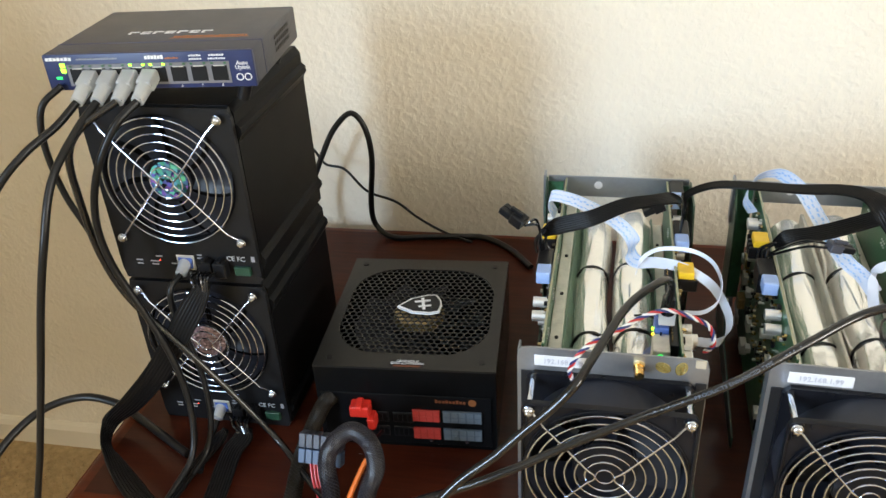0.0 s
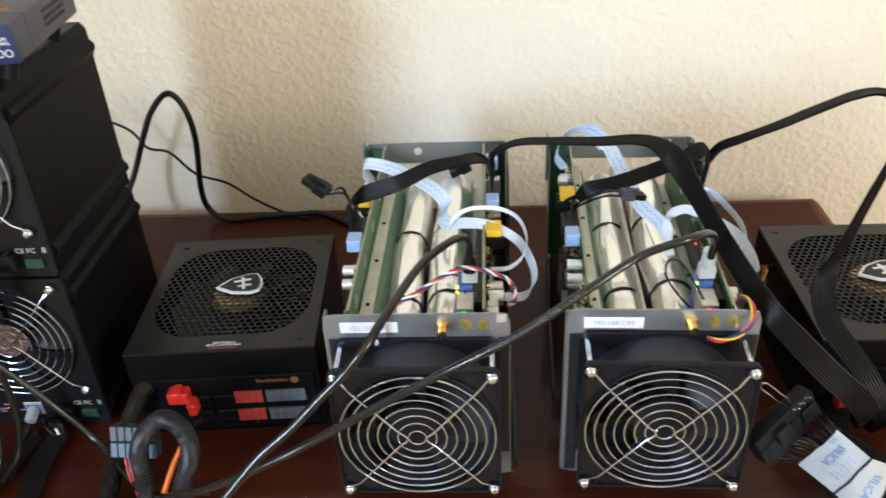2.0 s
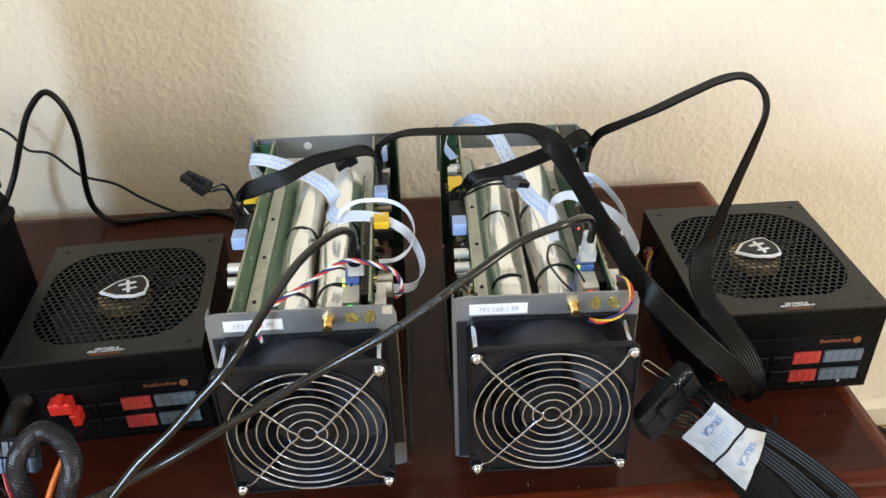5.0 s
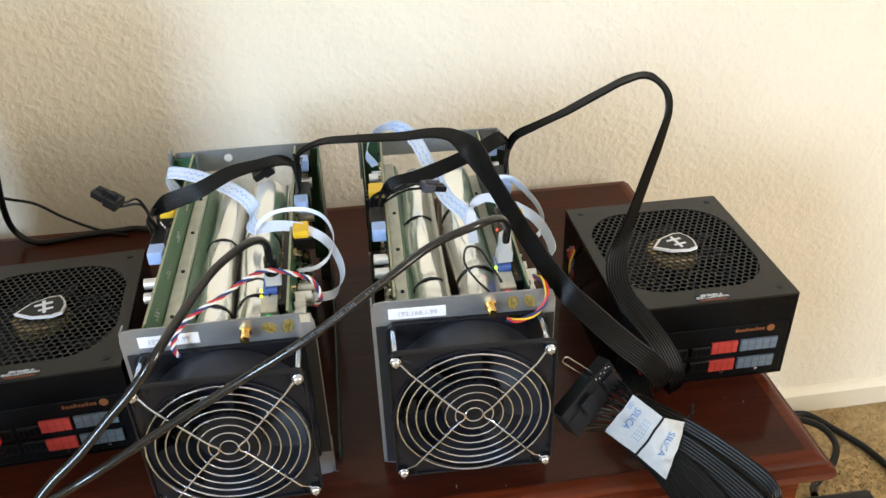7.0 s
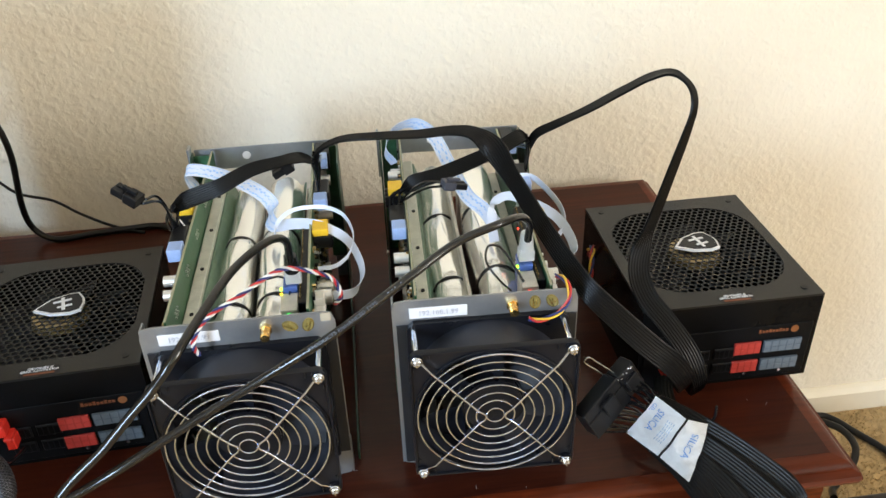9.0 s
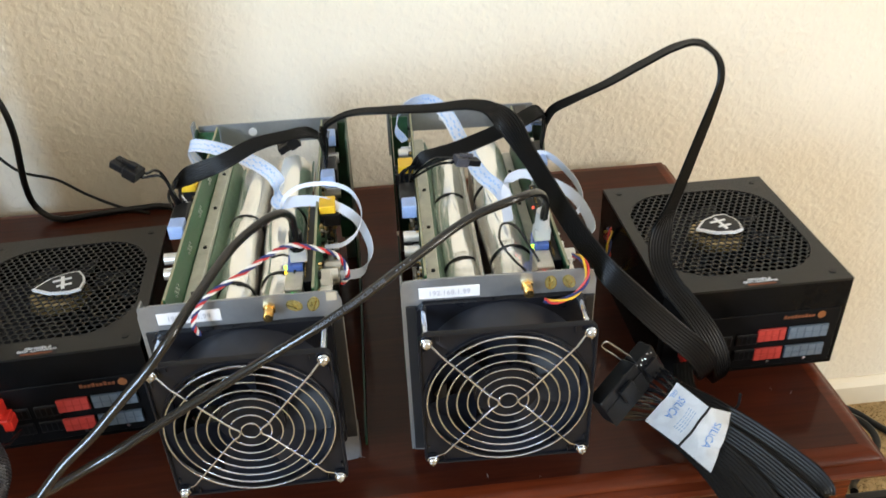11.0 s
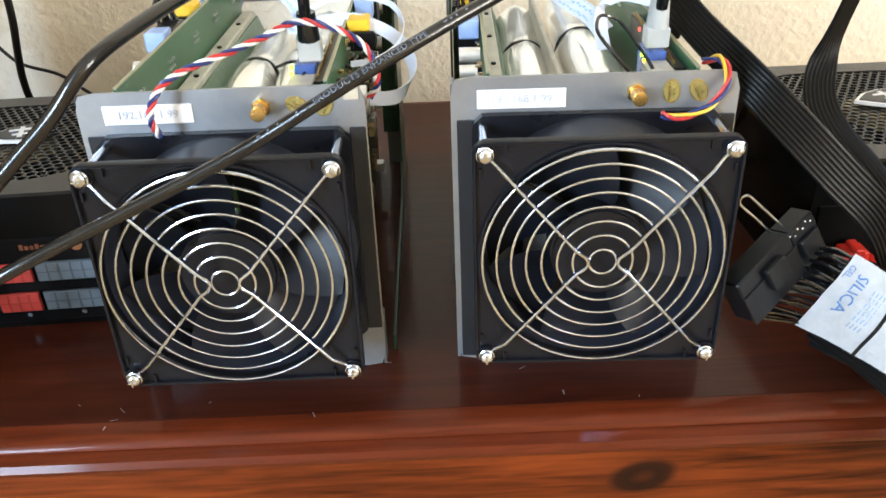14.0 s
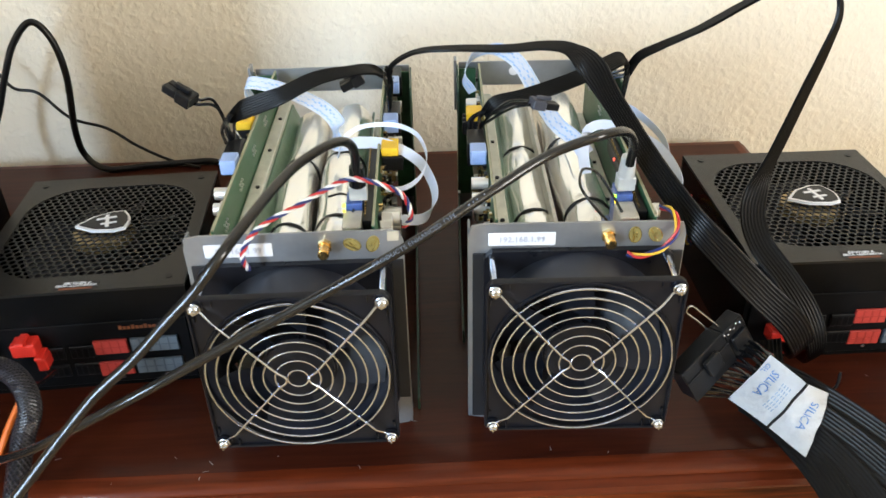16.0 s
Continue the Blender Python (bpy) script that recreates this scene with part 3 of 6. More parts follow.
# ---------- open mining rigs ----------
def axial_fan(parent, m):
    """120 mm fan, 38 mm deep, with two flanges; its front at y = 0, facing -y."""
    E = 0.0575
    f = part("fan", holed_plate(E, E, 0.006, 0.0552, 0.0022, 0.0045), FANPLAS, parent, "black 120 mm axial fan")
    f.matrix_local = m
    part("rear_flange", holed_plate(E, E, 0.006, 0.0552, 0.0335, 0.038), FANPLAS, f)

    def lathe(name, prof, material):
        bm = bmesh.new()
        n = 72
        loops = [[bm.verts.new((r * math.cos(2 * math.pi * i / n), y, r * math.sin(2 * math.pi * i / n))) for i in range(n)] for r, y in prof]
        for a, b in zip(loops, loops[1:] + loops[:1]):
            for i in range(n):
                bm.faces.new((a[i], a[(i + 1) % n], b[(i + 1) % n], b[i]))
        return part(name, bm, material, f)

    lathe("barrel", [(0.0551, 0.0046), (0.0565, 0.0046), (0.0565, 0.0334), (0.0535, 0.0334), (0.0535, 0.012)], BLADE)
    # rounded lip round the bore, and a rim round the square: the corners between them lie deeper
    lathe("bore_lip", [(0.0548, 0.0046), (0.0548, 0.0006), (0.0552, 0.0001), (0.0562, 0.0001), (0.0566, 0.0006), (0.0566, 0.0021), (0.0552, 0.0021), (0.0551, 0.0046)], FANPLAS)
    out = rounded_square(E + 0.0004, 0.0064)
    inn = rounded_square(E - 0.0012, 0.005)
    bm = bmesh.new()
    rows = [[bm.verts.new((x, y, z)) for x, z in o] for o, y in ((out, 0.0046), (out, 0.0004), ([(x * 0.995, z * 0.995) for x, z in out], -0.0001), ([(x * 1.006, z * 1.006) for x, z in inn], -0.0001), (inn, 0.0004), (inn, 0.0021))]
    for a, b in zip(rows[:-1], rows[1:]):
        for i in range(len(a)):
            bm.faces.new((a[i], a[(i + 1) % len(a)], b[(i + 1) % len(a)], b[i]))
    part("frame_lip", bm, FANPLAS, f)
    for sx in (-1, 1):
        for sz in (-1, 1):
            part("screw_boss", cyl((sx * 0.0525, 0.0002, sz * 0.0525), (sx * 0.0525, 0.0021, sz * 0.0525), 0.0047, 18), FANPLAS, f)
            part("long_screw", cyl((sx * 0.0525, 0.0046, sz * 0.0525), (sx * 0.0525, 0.0334, sz * 0.0525), 0.0023, 12), NICKEL, f, "bright steel spacer screw")
            rib = bmesh.new()
            for a, b in ((0.0435, 0.0545), (0.0545, 0.0435)):
                box(*sorted((sx * (a - 0.0005), sx * (a + 0.0005))), 0.0004, 0.0021, *sorted((sz * (b - 0.0024), sz * (b + 0.0018))), bm=rib)
            part("corner_rib", rib, FANPLAS, f)
    for k in range(4):
        a = radians(45 + 90 * k + 12)
        part("strut", cyl((0.02 * math.cos(a), 0.034, 0.02 * math.sin(a)), (0.0552 * math.cos(a), 0.034, 0.0552 * math.sin(a)), 0.003, 8), FANPLAS, f)
    fan_rotor(f, 0.006, 0.024, 0.0225, 0.0530, wide=0.96)
    fan_guard(f, -0.0022)
    return f


def board_components(board, side, rng):
    """Parts on the outer face of a hash board. side: -1 left, +1 right; local frame of the rig."""
    xs = side * 0.0018

    def out(d):
        return (xs, xs + side * d) if side > 0 else (xs + side * d, xs)

    def blk(name, d, y0, y1, z0, z1, material, label="", bevel=0.0008):
        a, b = out(d)
        return part(name, box(a, b, y0, y1, z0, z1, bevel, 1), material, board, label)

    def can(y, z, d, r):
        bm = cyl((xs, y, z), (xs + side * d, y, z), r, 18)
        part("capacitor", bm, CAP, board, "silver electrolytic capacitor")

    for y in (0.103,) if side < 0 else (0.165, 0.245):
        blk("power_socket", 0.0115, y - 0.008, y + 0.007, 0.1525, 0.1635, BLUE, "pale blue power socket")
        blk("power_plug", 0.013, y + 0.0092, y + 0.036, 0.143, 0.161, PLASTIC, "black six-pin power plug")
    for y in (0.170,) if side < 0 else (0.116,):
        blk("choke", 0.0125, y - 0.0090, y + 0.0090, 0.1570, 0.1635, YELLOW, "yellow-topped choke block")
        for k in range(3):
            blk("choke_fin", 0.0155, y - 0.0095 + k * 0.007, y - 0.0055 + k * 0.007, 0.146, 0.1568, PLASTIC)
    for y, z in ((0.235, 0.142), (0.2, 0.125), (0.09, 0.12)) if side < 0 else ((0.052, 0.138), (0.062, 0.128), (0.235, 0.142), (0.2, 0.125), (0.09, 0.12)):
        can(y, z, 0.009 if side < 0 else 0.013, 0.0042 if side < 0 else 0.005)
    if side < 0:
        for y, z in ((0.073, 0.150), (0.064, 0.143), (0.214, 0.150)):
            can(y, z, 0.0115, 0.0043)
    for y, z in () if side < 0 else ((0.03, 0.135), (0.042, 0.14), (0.262, 0.138)):
        blk("pin_socket", 0.0085, y - 0.0055, y + 0.0055, z - 0.005, z + 0.006, WHITEPL, "white ribbon socket")
    for k in range(22):
        y, z = rng.uniform(0.02, 0.27), rng.uniform(0.015, 0.118)
        w = rng.uniform(0.003, 0.008)
        blk("chip", rng.uniform(0.0025, 0.007), y - w, y + w, z - w * 0.7, z + w * 0.7, rng.choice((PLASTIC, PLASTIC, GALV, BRONZE, CAP)), "", 0.0004)
    # dense small parts along the upper board, by kind
    for name, material, n, s0, s1 in (("small_chip", PLASTIC, 110, 0.0012, 0.003), ("small_resistor", BRONZE, 90, 0.0008, 0.0018), ("solder_joint", CAP, 80, 0.0006, 0.0012), ("via_pad", GOLD, 60, 0.0006, 0.0011)):
        bm = bmesh.new()
        for _ in range(n):
            y, z, w = rng.uniform(0.012, 0.262), rng.uniform(0.06, 0.157), rng.uniform(s0, s1)
            a, b = out(rng.uniform(0.0008, 0.0034))
            box(a, b, y - w, y + w, z - w * 0.6, z + w * 0.6, bm=bm)
        tagged(part(name, bm, material, board, "rows of tiny " + name.replace("_", " ") + "s", smooth=False), kind="stuff")


def rig(m, seed, label, rolls, fan_at, fan_size):
    rng = random.Random(seed)
    r = thing("mining_rig", label, "mining rig", m, "open mining rigs")
    H = 0.161
    W = 0.0668
    fp = part("front_plate", holed_plate(W, H / 2 - 0.0005, 0.006, 0.056, 0, 0.0016, (-0.002, 0.0845), 96, (-0.0015, H / 2)), STEEL, r, "grey bare steel front plate")
    for sx in (-1, 1):
        e = sx * W - 0.0015
        part("plate_flange", box(min(e, e - sx * 0.0016), max(e, e - sx * 0.0016), 0.0018, 0.013, 0.0, H - 0.004 if sx < 0 else 0.03, 0.0004, 1), STEEL, fp)
    # No real strips: the plate's shade beside the fan, put into dark colour.
    part("edge_strip", box(W - 0.0098, W - 0.0022, -0.0012, -0.00005, 0.026, 0.140, 0.0004, 1), mat("painted_plate_shade", (0.014, 0.015, 0.018), 0.5, 0.2), fp, "dark strip painting the shade on the plate edge")
    part("edge_strip", box(-0.0655, -0.0570, -0.0012, -0.00005, 0.003, 0.140, 0.0004, 1), MATS["painted_plate_shade"], fp, "dark strip painting the shade beside the fan")
    axial_fan(r, pose(fan_at[0], -0.0385, fan_at[1]) @ Matrix.Diagonal((fan_size, 1, fan_size, 1)))
    # labels, aerial socket and seals on the front plate
    tag = part("address_label", box(-0.056, -0.0145, -0.0009, -0.0001, 0.1452, 0.1545, 0.0003, 1), PAPER, fp, "white printed address label")
    letters("print", "192.168.1.99", 0.0056, mat("faded_print", (0.47, 0.47, 0.53), 0.6), tag, Matrix.Translation((-0.0352, -0.0012, 0.1498)) @ FRONT)
    if seed == 1:
        part("tape_patch", box(0.0555, 0.0625, -0.0008, -0.0001, 0.1535, 0.1600), mat("beige_tape", (0.45, 0.40, 0.31), 0.6), fp, "small beige tape patch")
    sma = part("aerial_socket", cyl((0.0175, 0, 0.1515), (0.0175, -0.003, 0.1515), 0.0045, 6), GOLD, fp, "gold threaded aerial socket")
    bm = cyl((0.0175, -0.003, 0.1515), (0.0175, -0.012, 0.1515), 0.0031, 20)
    for k in range(6):
        cyl((0.0175, -0.0042 - k * 0.0013, 0.1515), (0.0175, -0.0049 - k * 0.0013, 0.1515), 0.0034, 20, bm=bm)
    part("thread", bm, GOLD, sma)
    for x in (0.034, 0.0465):
        turn = Matrix.Translation((x, -0.0001, 0.1515)) @ Matrix.Rotation(radians((28 if x < 0.04 else -72) if seed == 1 else (85 if x < 0.04 else 60)), 4, "Y") @ Matrix.Diagonal((1, 1, 0.7, 1))
        bm = cyl((0, 0, 0), (0, -0.0005, 0), 0.0058, 32)
        bmesh.ops.transform(bm, matrix=turn, verts=bm.verts)
        seal = part("gold_seal", bm, QCGOLD, fp, "oval gold inspection seal")
        bm = torus(0.0053, 0.00025, 32, 5, (0, -0.0006, 0))
        bmesh.ops.transform(bm, matrix=turn, verts=bm.verts)
        part("seal_rim", bm, GOLD, seal)
        for word, dz in (("Q.C", 0.0013), ("PASSED", -0.0016)):
            letters("seal_print", word, 0.0026, GOLD, seal, turn @ Matrix.Translation((0, -0.0008, dz)) @ FRONT)
    # rear plate: a band with a chamfered cut-out below
    D = 0.284
    out = [(-0.0685, 0.0), (-0.0685, H), (0.0685, H), (0.0685, 0.0), (0.056, 0.0), (0.056, 0.125), (0.048, 0.139), (-0.048, 0.139), (-0.056, 0.125), (-0.056, 0.0)]
    rp = part("rear_plate", prism(out, D, D + 0.0016, "xz"), STEEL, r, "grey bare steel rear plate", smooth=False)
    part("plate_hole", cyl((-0.019, D - 0.0006, 0.152), (-0.019, D + 0.0003, 0.152), 0.004, 24), PAPER, rp)
    part("rear_lip", box(-0.073, -0.0705, D - 0.012, D, 0.120, H + 0.006, 0.0004, 1), STEEL, rp)
    # side brackets at the rear, tapering towards the front
    for sx in (-1, 1):
        o = [(D, H - 0.002), (D - 0.012, H - 0.002), (D - 0.03, 0.145), (D - 0.04, 0.11), (D - 0.045, 0.05), (D - 0.08, 0.022), (D - 0.2, 0.012), (D - 0.2, 0.0), (D, 0.0)]
        o = [(D, H - 0.002), (D - 0.05, H - 0.002), (D - 0.066, 0.13), (D - 0.07, 0.1), (D - 0.07, 0.03), (D - 0.1, 0.014), (D - 0.27, 0.010), (D - 0.27, 0.0), (D, 0.0)] if sx > 0 else o
        sb = part("side_bracket", prism(o, min(sx * 0.0705, sx * 0.069), max(sx * 0.0705, sx * 0.069), "yz"), PCBDK, r, "dark green side bracket", smooth=False)
        for y, z in ((D - 0.012, 0.148), (D - 0.06, 0.06), (D - 0.012, 0.05)):
            part("bracket_hole", cyl((sx * 0.0688, y, z), (sx * 0.0708, y, z), 0.0022, 14), GALV, sb)
    # Added panels: the boards' green reflection in the rear plate, put into colour.
    for sx in (-1, 1):
        part("end_board", box(*sorted((sx * 0.0535, sx * 0.0685)), D - 0.006, D - 0.0045, 0.03, 0.157), PCB, r, "added green panel for the boards reflected in the rear plate")
    # the two hash boards, their heat spreaders and inner sheets
    for sx, bx in ((-1, -0.0505), (1, 0.047)):
        hb = part("hash_board", box(-0.0008, 0.0008, 0.006, D - 0.004, 0.004, 0.160), PCB, r, "green circuit board with power parts")
        hb.location = (bx, 0, 0)
        part("board_edge", box(-0.0009, 0.0009, 0.006, D - 0.004, 0.1602, 0.1609), PCBEDGE, hb, smooth=False)
        part("heat_spreader", box(*sorted((-sx * 0.0012, -sx * 0.0112)), 0.008, D - 0.006, 0.02, 0.133 if sx < 0 else 0.113, 0.0008, 1), PALEALU, hb, "dull aluminium heat spreader bar")
        zt = 0.129 if sx < 0 else 0.119
        slope = [(-sx * 0.0113, zt), (-sx * 0.0128, zt + 0.0004), (-sx * 0.0215, zt - 0.024), (-sx * 0.0198, zt - 0.0245)]
        part("inner_sheet", prism(slope, 0.008, D - 0.006, "xz"), PCBPALE, hb, "pale green slanted inner board", smooth=False)
        for k in range(4):
            y = 0.05 + 0.062 * k
            part("spreader_screw", cyl((-sx * 0.007, y, 0.1328 if sx < 0 else 0.1128), (-sx * 0.007, y, 0.1342 if sx < 0 else 0.1142), 0.0016, 10), PLASTIC, hb)
        pins = bmesh.new()
        for g in range(5):
            y0 = 0.03 + g * 0.055
            for k in range(6):
                z = 0.150 - 0.004 * (k % 2)
                y = y0 + (k // 2) * 0.004
                box(*sorted((-sx * 0.0009, -sx * 0.0022)), y - 0.0006, y + 0.0006, z - 0.0007, z + 0.0007, bm=pins)
        tagged(part("solder_pin", pins, CAP, hb, "rows of soldered pins", smooth=False), kind="stuff")
        board_components(hb, sx, rng)
    # foil-wrapped heat sink rolls, tied round
    for cx, rr, cz in rolls:
        line = [Vector((cx + 0.0012 * math.sin(9 * k), 0.012 + 0.25 * k, cz + 0.001 * math.sin(15 * k))) for k in [i / 40 for i in range(41)]]
        ph = rng.uniform(0, 6)

        def wrinkled(f, rr=rr, ph=ph):
            pinch = 1 - 0.09 * sum(math.exp(-((f - c) / 0.014) ** 2) for c in (0.22, 0.62))
            return [(rr * pinch * (1.04 - 0.07 * abs(math.sin(2.5 * a + ph + 1.6 * f)) + 0.012 * math.sin(11 * a - 19 * f)) * math.cos(a), rr * pinch * (1.03 - 0.06 * abs(math.sin(2.5 * a + ph + 1.6 * f)) + 0.02 * math.sin(3 * a + ph + 12 * f)) * math.sin(a)) for a in [2 * math.pi * i / 60 for i in range(60)]]

        roll = part("foil_roll", sweep(line, wrinkled, up=(0, 0, 1)), FOIL, r, "silver-white foil wrapped heat sink")
        part("heat_sink", box(cx - rr * 0.75, cx + rr * 0.75, 0.012, D - 0.012, 0.012, cz - rr * 0.6), GALV, r)
        for f in (0.22, 0.62):
            y = 0.012 + 0.25 * f
            ring = [Vector((cx + 0.0013 * math.sin(9 * f) + rr * 0.96 * math.cos(a), y + 0.0015 * math.sin(a), cz + rr * 0.96 * math.sin(a))) for a in [2 * math.pi * i / 32 for i in range(32)]]
            part("cable_tie", sweep(ring, [(0.0012, 0.0006), (-0.0012, 0.0006), (-0.0012, -0.0006), (0.0012, -0.0006)], closed=True, up=(0, 1, 0)), PLASTIC, roll, "black cable tie")
    if seed == 2:
        part("middle_sheet", box(-0.0105, -0.0075, 0.010, D - 0.02, 0.03, 0.139, 0.0006, 1), GALV, r, "pale metal sheet between the heat sinks")
    # controller board with network jack and lights
    cb = part("controller_board", box(0.0325, 0.0455, 0.008, 0.075, 0.128, 0.1294), PCB, r, "small green controller board")
    part("network_jack", box(0.0285, 0.0390, 0.0345, 0.052, 0.1295, 0.1600, 0.0006, 1), BLUERJ, cb, "blue network jack")
    part("jack_shell", box(0.0270, 0.0392, 0.0125, 0.0335, 0.1296, 0.1560, 0.0006, 1), GALV, cb, "grey metal jack shell")
    part("green_light", box(0.0264, 0.0280, 0.0345, 0.0360, 0.1578, 0.1598), LEDG, cb, "lit green light")
    part("amber_light", box(0.0266, 0.0280, 0.0310, 0.0322, 0.1562, 0.1574), LEDY, cb, "lit amber light")
    part("board_light", cyl((0.0325, 0.0124, 0.1505), (0.0325, 0.0119, 0.1505), 0.0026, 16), LEDGR if seed == 1 else LEDR, cb, "lit green light" if seed == 1 else "lit red light")
    if seed == 2:
        part("red_light", box(0.0370, 0.0382, 0.0937, 0.0947, 0.1550, 0.1566), LEDR, r, "lit red light")
    for x, z, lamp in ((-0.0052, 0.112, LEDGS if seed == 1 else LEDRS), (0.0335, 0.121, LEDRS)):
        part("board_light", box(x, x + 0.0012, 0.016, 0.0172, z, z + 0.003), lamp, r, "lit green light" if lamp is LEDGS else "lit red light", smooth=False)
    hd = part("pin_header", box(0.0395, 0.0455, 0.02, 0.13, 0.1460, 0.1560, 0.0004, 1), PLASTIC, r, "black pin header strip")
    pins = bmesh.new()
    for k in range(26):
        y = 0.024 + 0.004 * k
        box(0.0405, 0.0413, y, y + 0.0009, 0.1560, 0.1585, bm=pins)
    tagged(part("header_pin", pins, GOLD, hd, "row of small gold pins", smooth=False), kind="stuff")
    return r


rig(pose(0.361, 0.562, DESK, 0, 0, -0.4), 1, "open steel-framed mining rig with fan, green boards", ((-0.0185, 0.0146, 0.1130), (0.0165, 0.0168, 0.117)), (-0.002, 0.0818), 1.03)
rig(pose(0.534, 0.562, DESK, 0, 0, -2.2), 2, "open mining rig with yellow-blue fan wires, red light", ((-0.0205, 0.0158, 0.1160), (0.0165, 0.0170, 0.1225)), (0.0, 0.0848), 1.02)


# ---------- power supplies ----------
def inside(x, y, h, c):
    ex, ey = abs(x) - (h - c), abs(y) - (h - c)
    return (ex <= c and ey <= c) and (ex <= 0 or ey <= 0 or math.hypot(ex, ey) <= c)


def power_supply(m, label, plugs):
    p = thing("power_supply", label, "power supply", m, "power supplies")
    W, Dp, H = 0.0785, 0.0878, 0.088
    sh = box(-W, W, -Dp, Dp, 0.0, H - 0.0021)
    sh.faces.ensure_lookup_table()
    bmesh.ops.delete(sh, geom=[f for f in sh.faces if f.calc_center_median().z > H - 0.003], context="FACES")
    bmesh.ops.recalc_face_normals(sh, faces=sh.faces)
    bmesh.ops.solidify(sh, geom=sh.faces[:], thickness=0.0015)
    part("body", sh, GLOSSBLK, p, "satin black steel case, toned darker for the shade on its front", smooth=False)
    hub = fan_rotor(p, 0, 0.02, 0.021, 0.062, None, 9)
    hub.matrix_local = pose(0, 0, H - 0.007, -90)
    # top cover with a broad grille opening
    op = rounded_square(0.0685, 0.043)
    bm = bmesh.new()
    n = len(op)
    lo, hi, ro, rh = [], [], [], []
    for x, y in op:
        k = min(W / max(abs(x), 1e-6), Dp / max(abs(y), 1e-6))
        ox, oy = x * k, y * k
        if len(lo) % 11 == 5:
            ox, oy = math.copysign(W, x), math.copysign(Dp, y)
        lo.append(bm.verts.new((x, y, H - 0.002)))
        hi.append(bm.verts.new((x, y, H)))
        ro.append(bm.verts.new((ox, oy, H - 0.002)))
        rh.append(bm.verts.new((ox, oy, H)))
    for i in range(n):
        j = (i + 1) % n
        for q in ((hi[i], hi[j], rh[j], rh[i]), (lo[j], lo[i], ro[i], ro[j]), (lo[i], lo[j], hi[j], hi[i]), (ro[j], ro[i], rh[i], rh[j])):
            try:
                bm.faces.new(q)
            except ValueError:
                pass
    part("top_cover", bm, POWDER, p, "matt black top cover")
    # honeycomb sheet
    bm = bmesh.new()
    pitch = 0.0063
    r_out, r_in = pitch / math.sqrt(3), pitch / math.sqrt(3) * 0.80
    z1 = H - 0.0006
    row = 0
    y = -0.07
    while y < 0.07:
        x = -0.07 + (pitch / 2 if row % 2 else 0)
        while x < 0.07:
            if inside(x, y, 0.0685 + 0.002, 0.043):
                o = [bm.verts.new((x + r_out * math.cos(radians(30 + 60 * k)), y + r_out * math.sin(radians(30 + 60 * k)), z1)) for k in range(6)]
                i_ = [bm.verts.new((x + r_in * math.cos(radians(30 + 60 * k)), y + r_in * math.sin(radians(30 + 60 * k)), z1)) for k in range(6)]
                d_ = [bm.verts.new((v.co.x, v.co.y, z1 - 0.0008)) for v in i_]
                for k in range(6):
                    bm.faces.new((o[k], o[(k + 1) % 6], i_[(k + 1) % 6], i_[k]))
                    bm.faces.new((i_[k], i_[(k + 1) % 6], d_[(k + 1) % 6], d_[k]))
            x += pitch
        y += pitch * math.sqrt(3) / 2
        row += 1
    part("honeycomb_grille", bm, POWDER, p, "black hexagonal honeycomb fan grille", smooth=False)
    # badge: a dished bronze hub plate under a tilted shield
    hp = part("hub_plate", cyl((0, 0, H - 0.0100), (0, 0, H - 0.0030), 0.0240, 40, 0.0225), BRONZE, p, "bronze hub disc under the grille")
    o = [(-0.023, 0.001), (-0.010, 0.0115), (0.006, 0.0155), (0.015, 0.014), (0.0185, 0.004), (0.0185, -0.004), (0.015, -0.014), (0.006, -0.0155), (-0.010, -0.0105)]
    bd = part("badge", prism(o, 0, 0.0022), INK, p, "white-rimmed black shield badge")
    bd.matrix_local = pose(0.003, 0.003, H + 0.0008, 0, 0, 12)
    part("badge_face", prism([(x * 0.88 + 0.0006, y * 0.86) for x, y in o], 0.0022, 0.0028), PLASTIC, bd)
    mk = bmesh.new()
    for q in ((0.0, 0.0028, -0.0095, 0.0095), (-0.0065, -0.00005, 0.0030, 0.0055), (0.00285, 0.0085, 0.0030, 0.0055), (-0.0035, -0.00005, -0.0052, -0.0030), (0.00285, 0.0085, -0.0052, -0.0030)):
        box(*q, 0.0028, 0.0033, bm=mk)
    part("badge_mark", mk, INK, bd, smooth=False)
    for sx in (-1, 1):
        for sy in (-1, 1):
            part("case_screw", cyl((sx * 0.066, sy * 0.0765, H), (sx * 0.066, sy * 0.0765, H + 0.0006), 0.0028, 16), PLASTIC, p)
    # warranty sticker on the front edge of the cover, upside down to the front
    st = part("warranty_sticker", box(-0.012, 0.018, -Dp + 0.0015, -Dp + 0.011, H + 0.0001, H + 0.0003), PLASTIC, p, "small warranty sticker")
    part("orange_strip", box(-0.0085, 0.0145, -Dp + 0.0020, -Dp + 0.0042, H + 0.0003, H + 0.0005), DULLORANGE, st, "dull orange maker strip")
    for k, (tx, dy) in enumerate((("WARRANTY VOID", 0.0066), ("IF REMOVED", 0.0096))):
        letters("warranty_print", tx, 0.0035, INK, st, Matrix.Translation((0.003, -Dp + dy, H + 0.0006)) @ Matrix.Rotation(radians(180), 4, "Z"))
    # front panel: sockets in four blocks, maker's mark, embossed strip
    F = -Dp
    fr = part("front_panel", box(-W + 0.004, W - 0.004, F - 0.0012, F - 0.0001, 0.004, 0.060, 0.0006, 1), BLACKMET, p, "black modular socket panel")
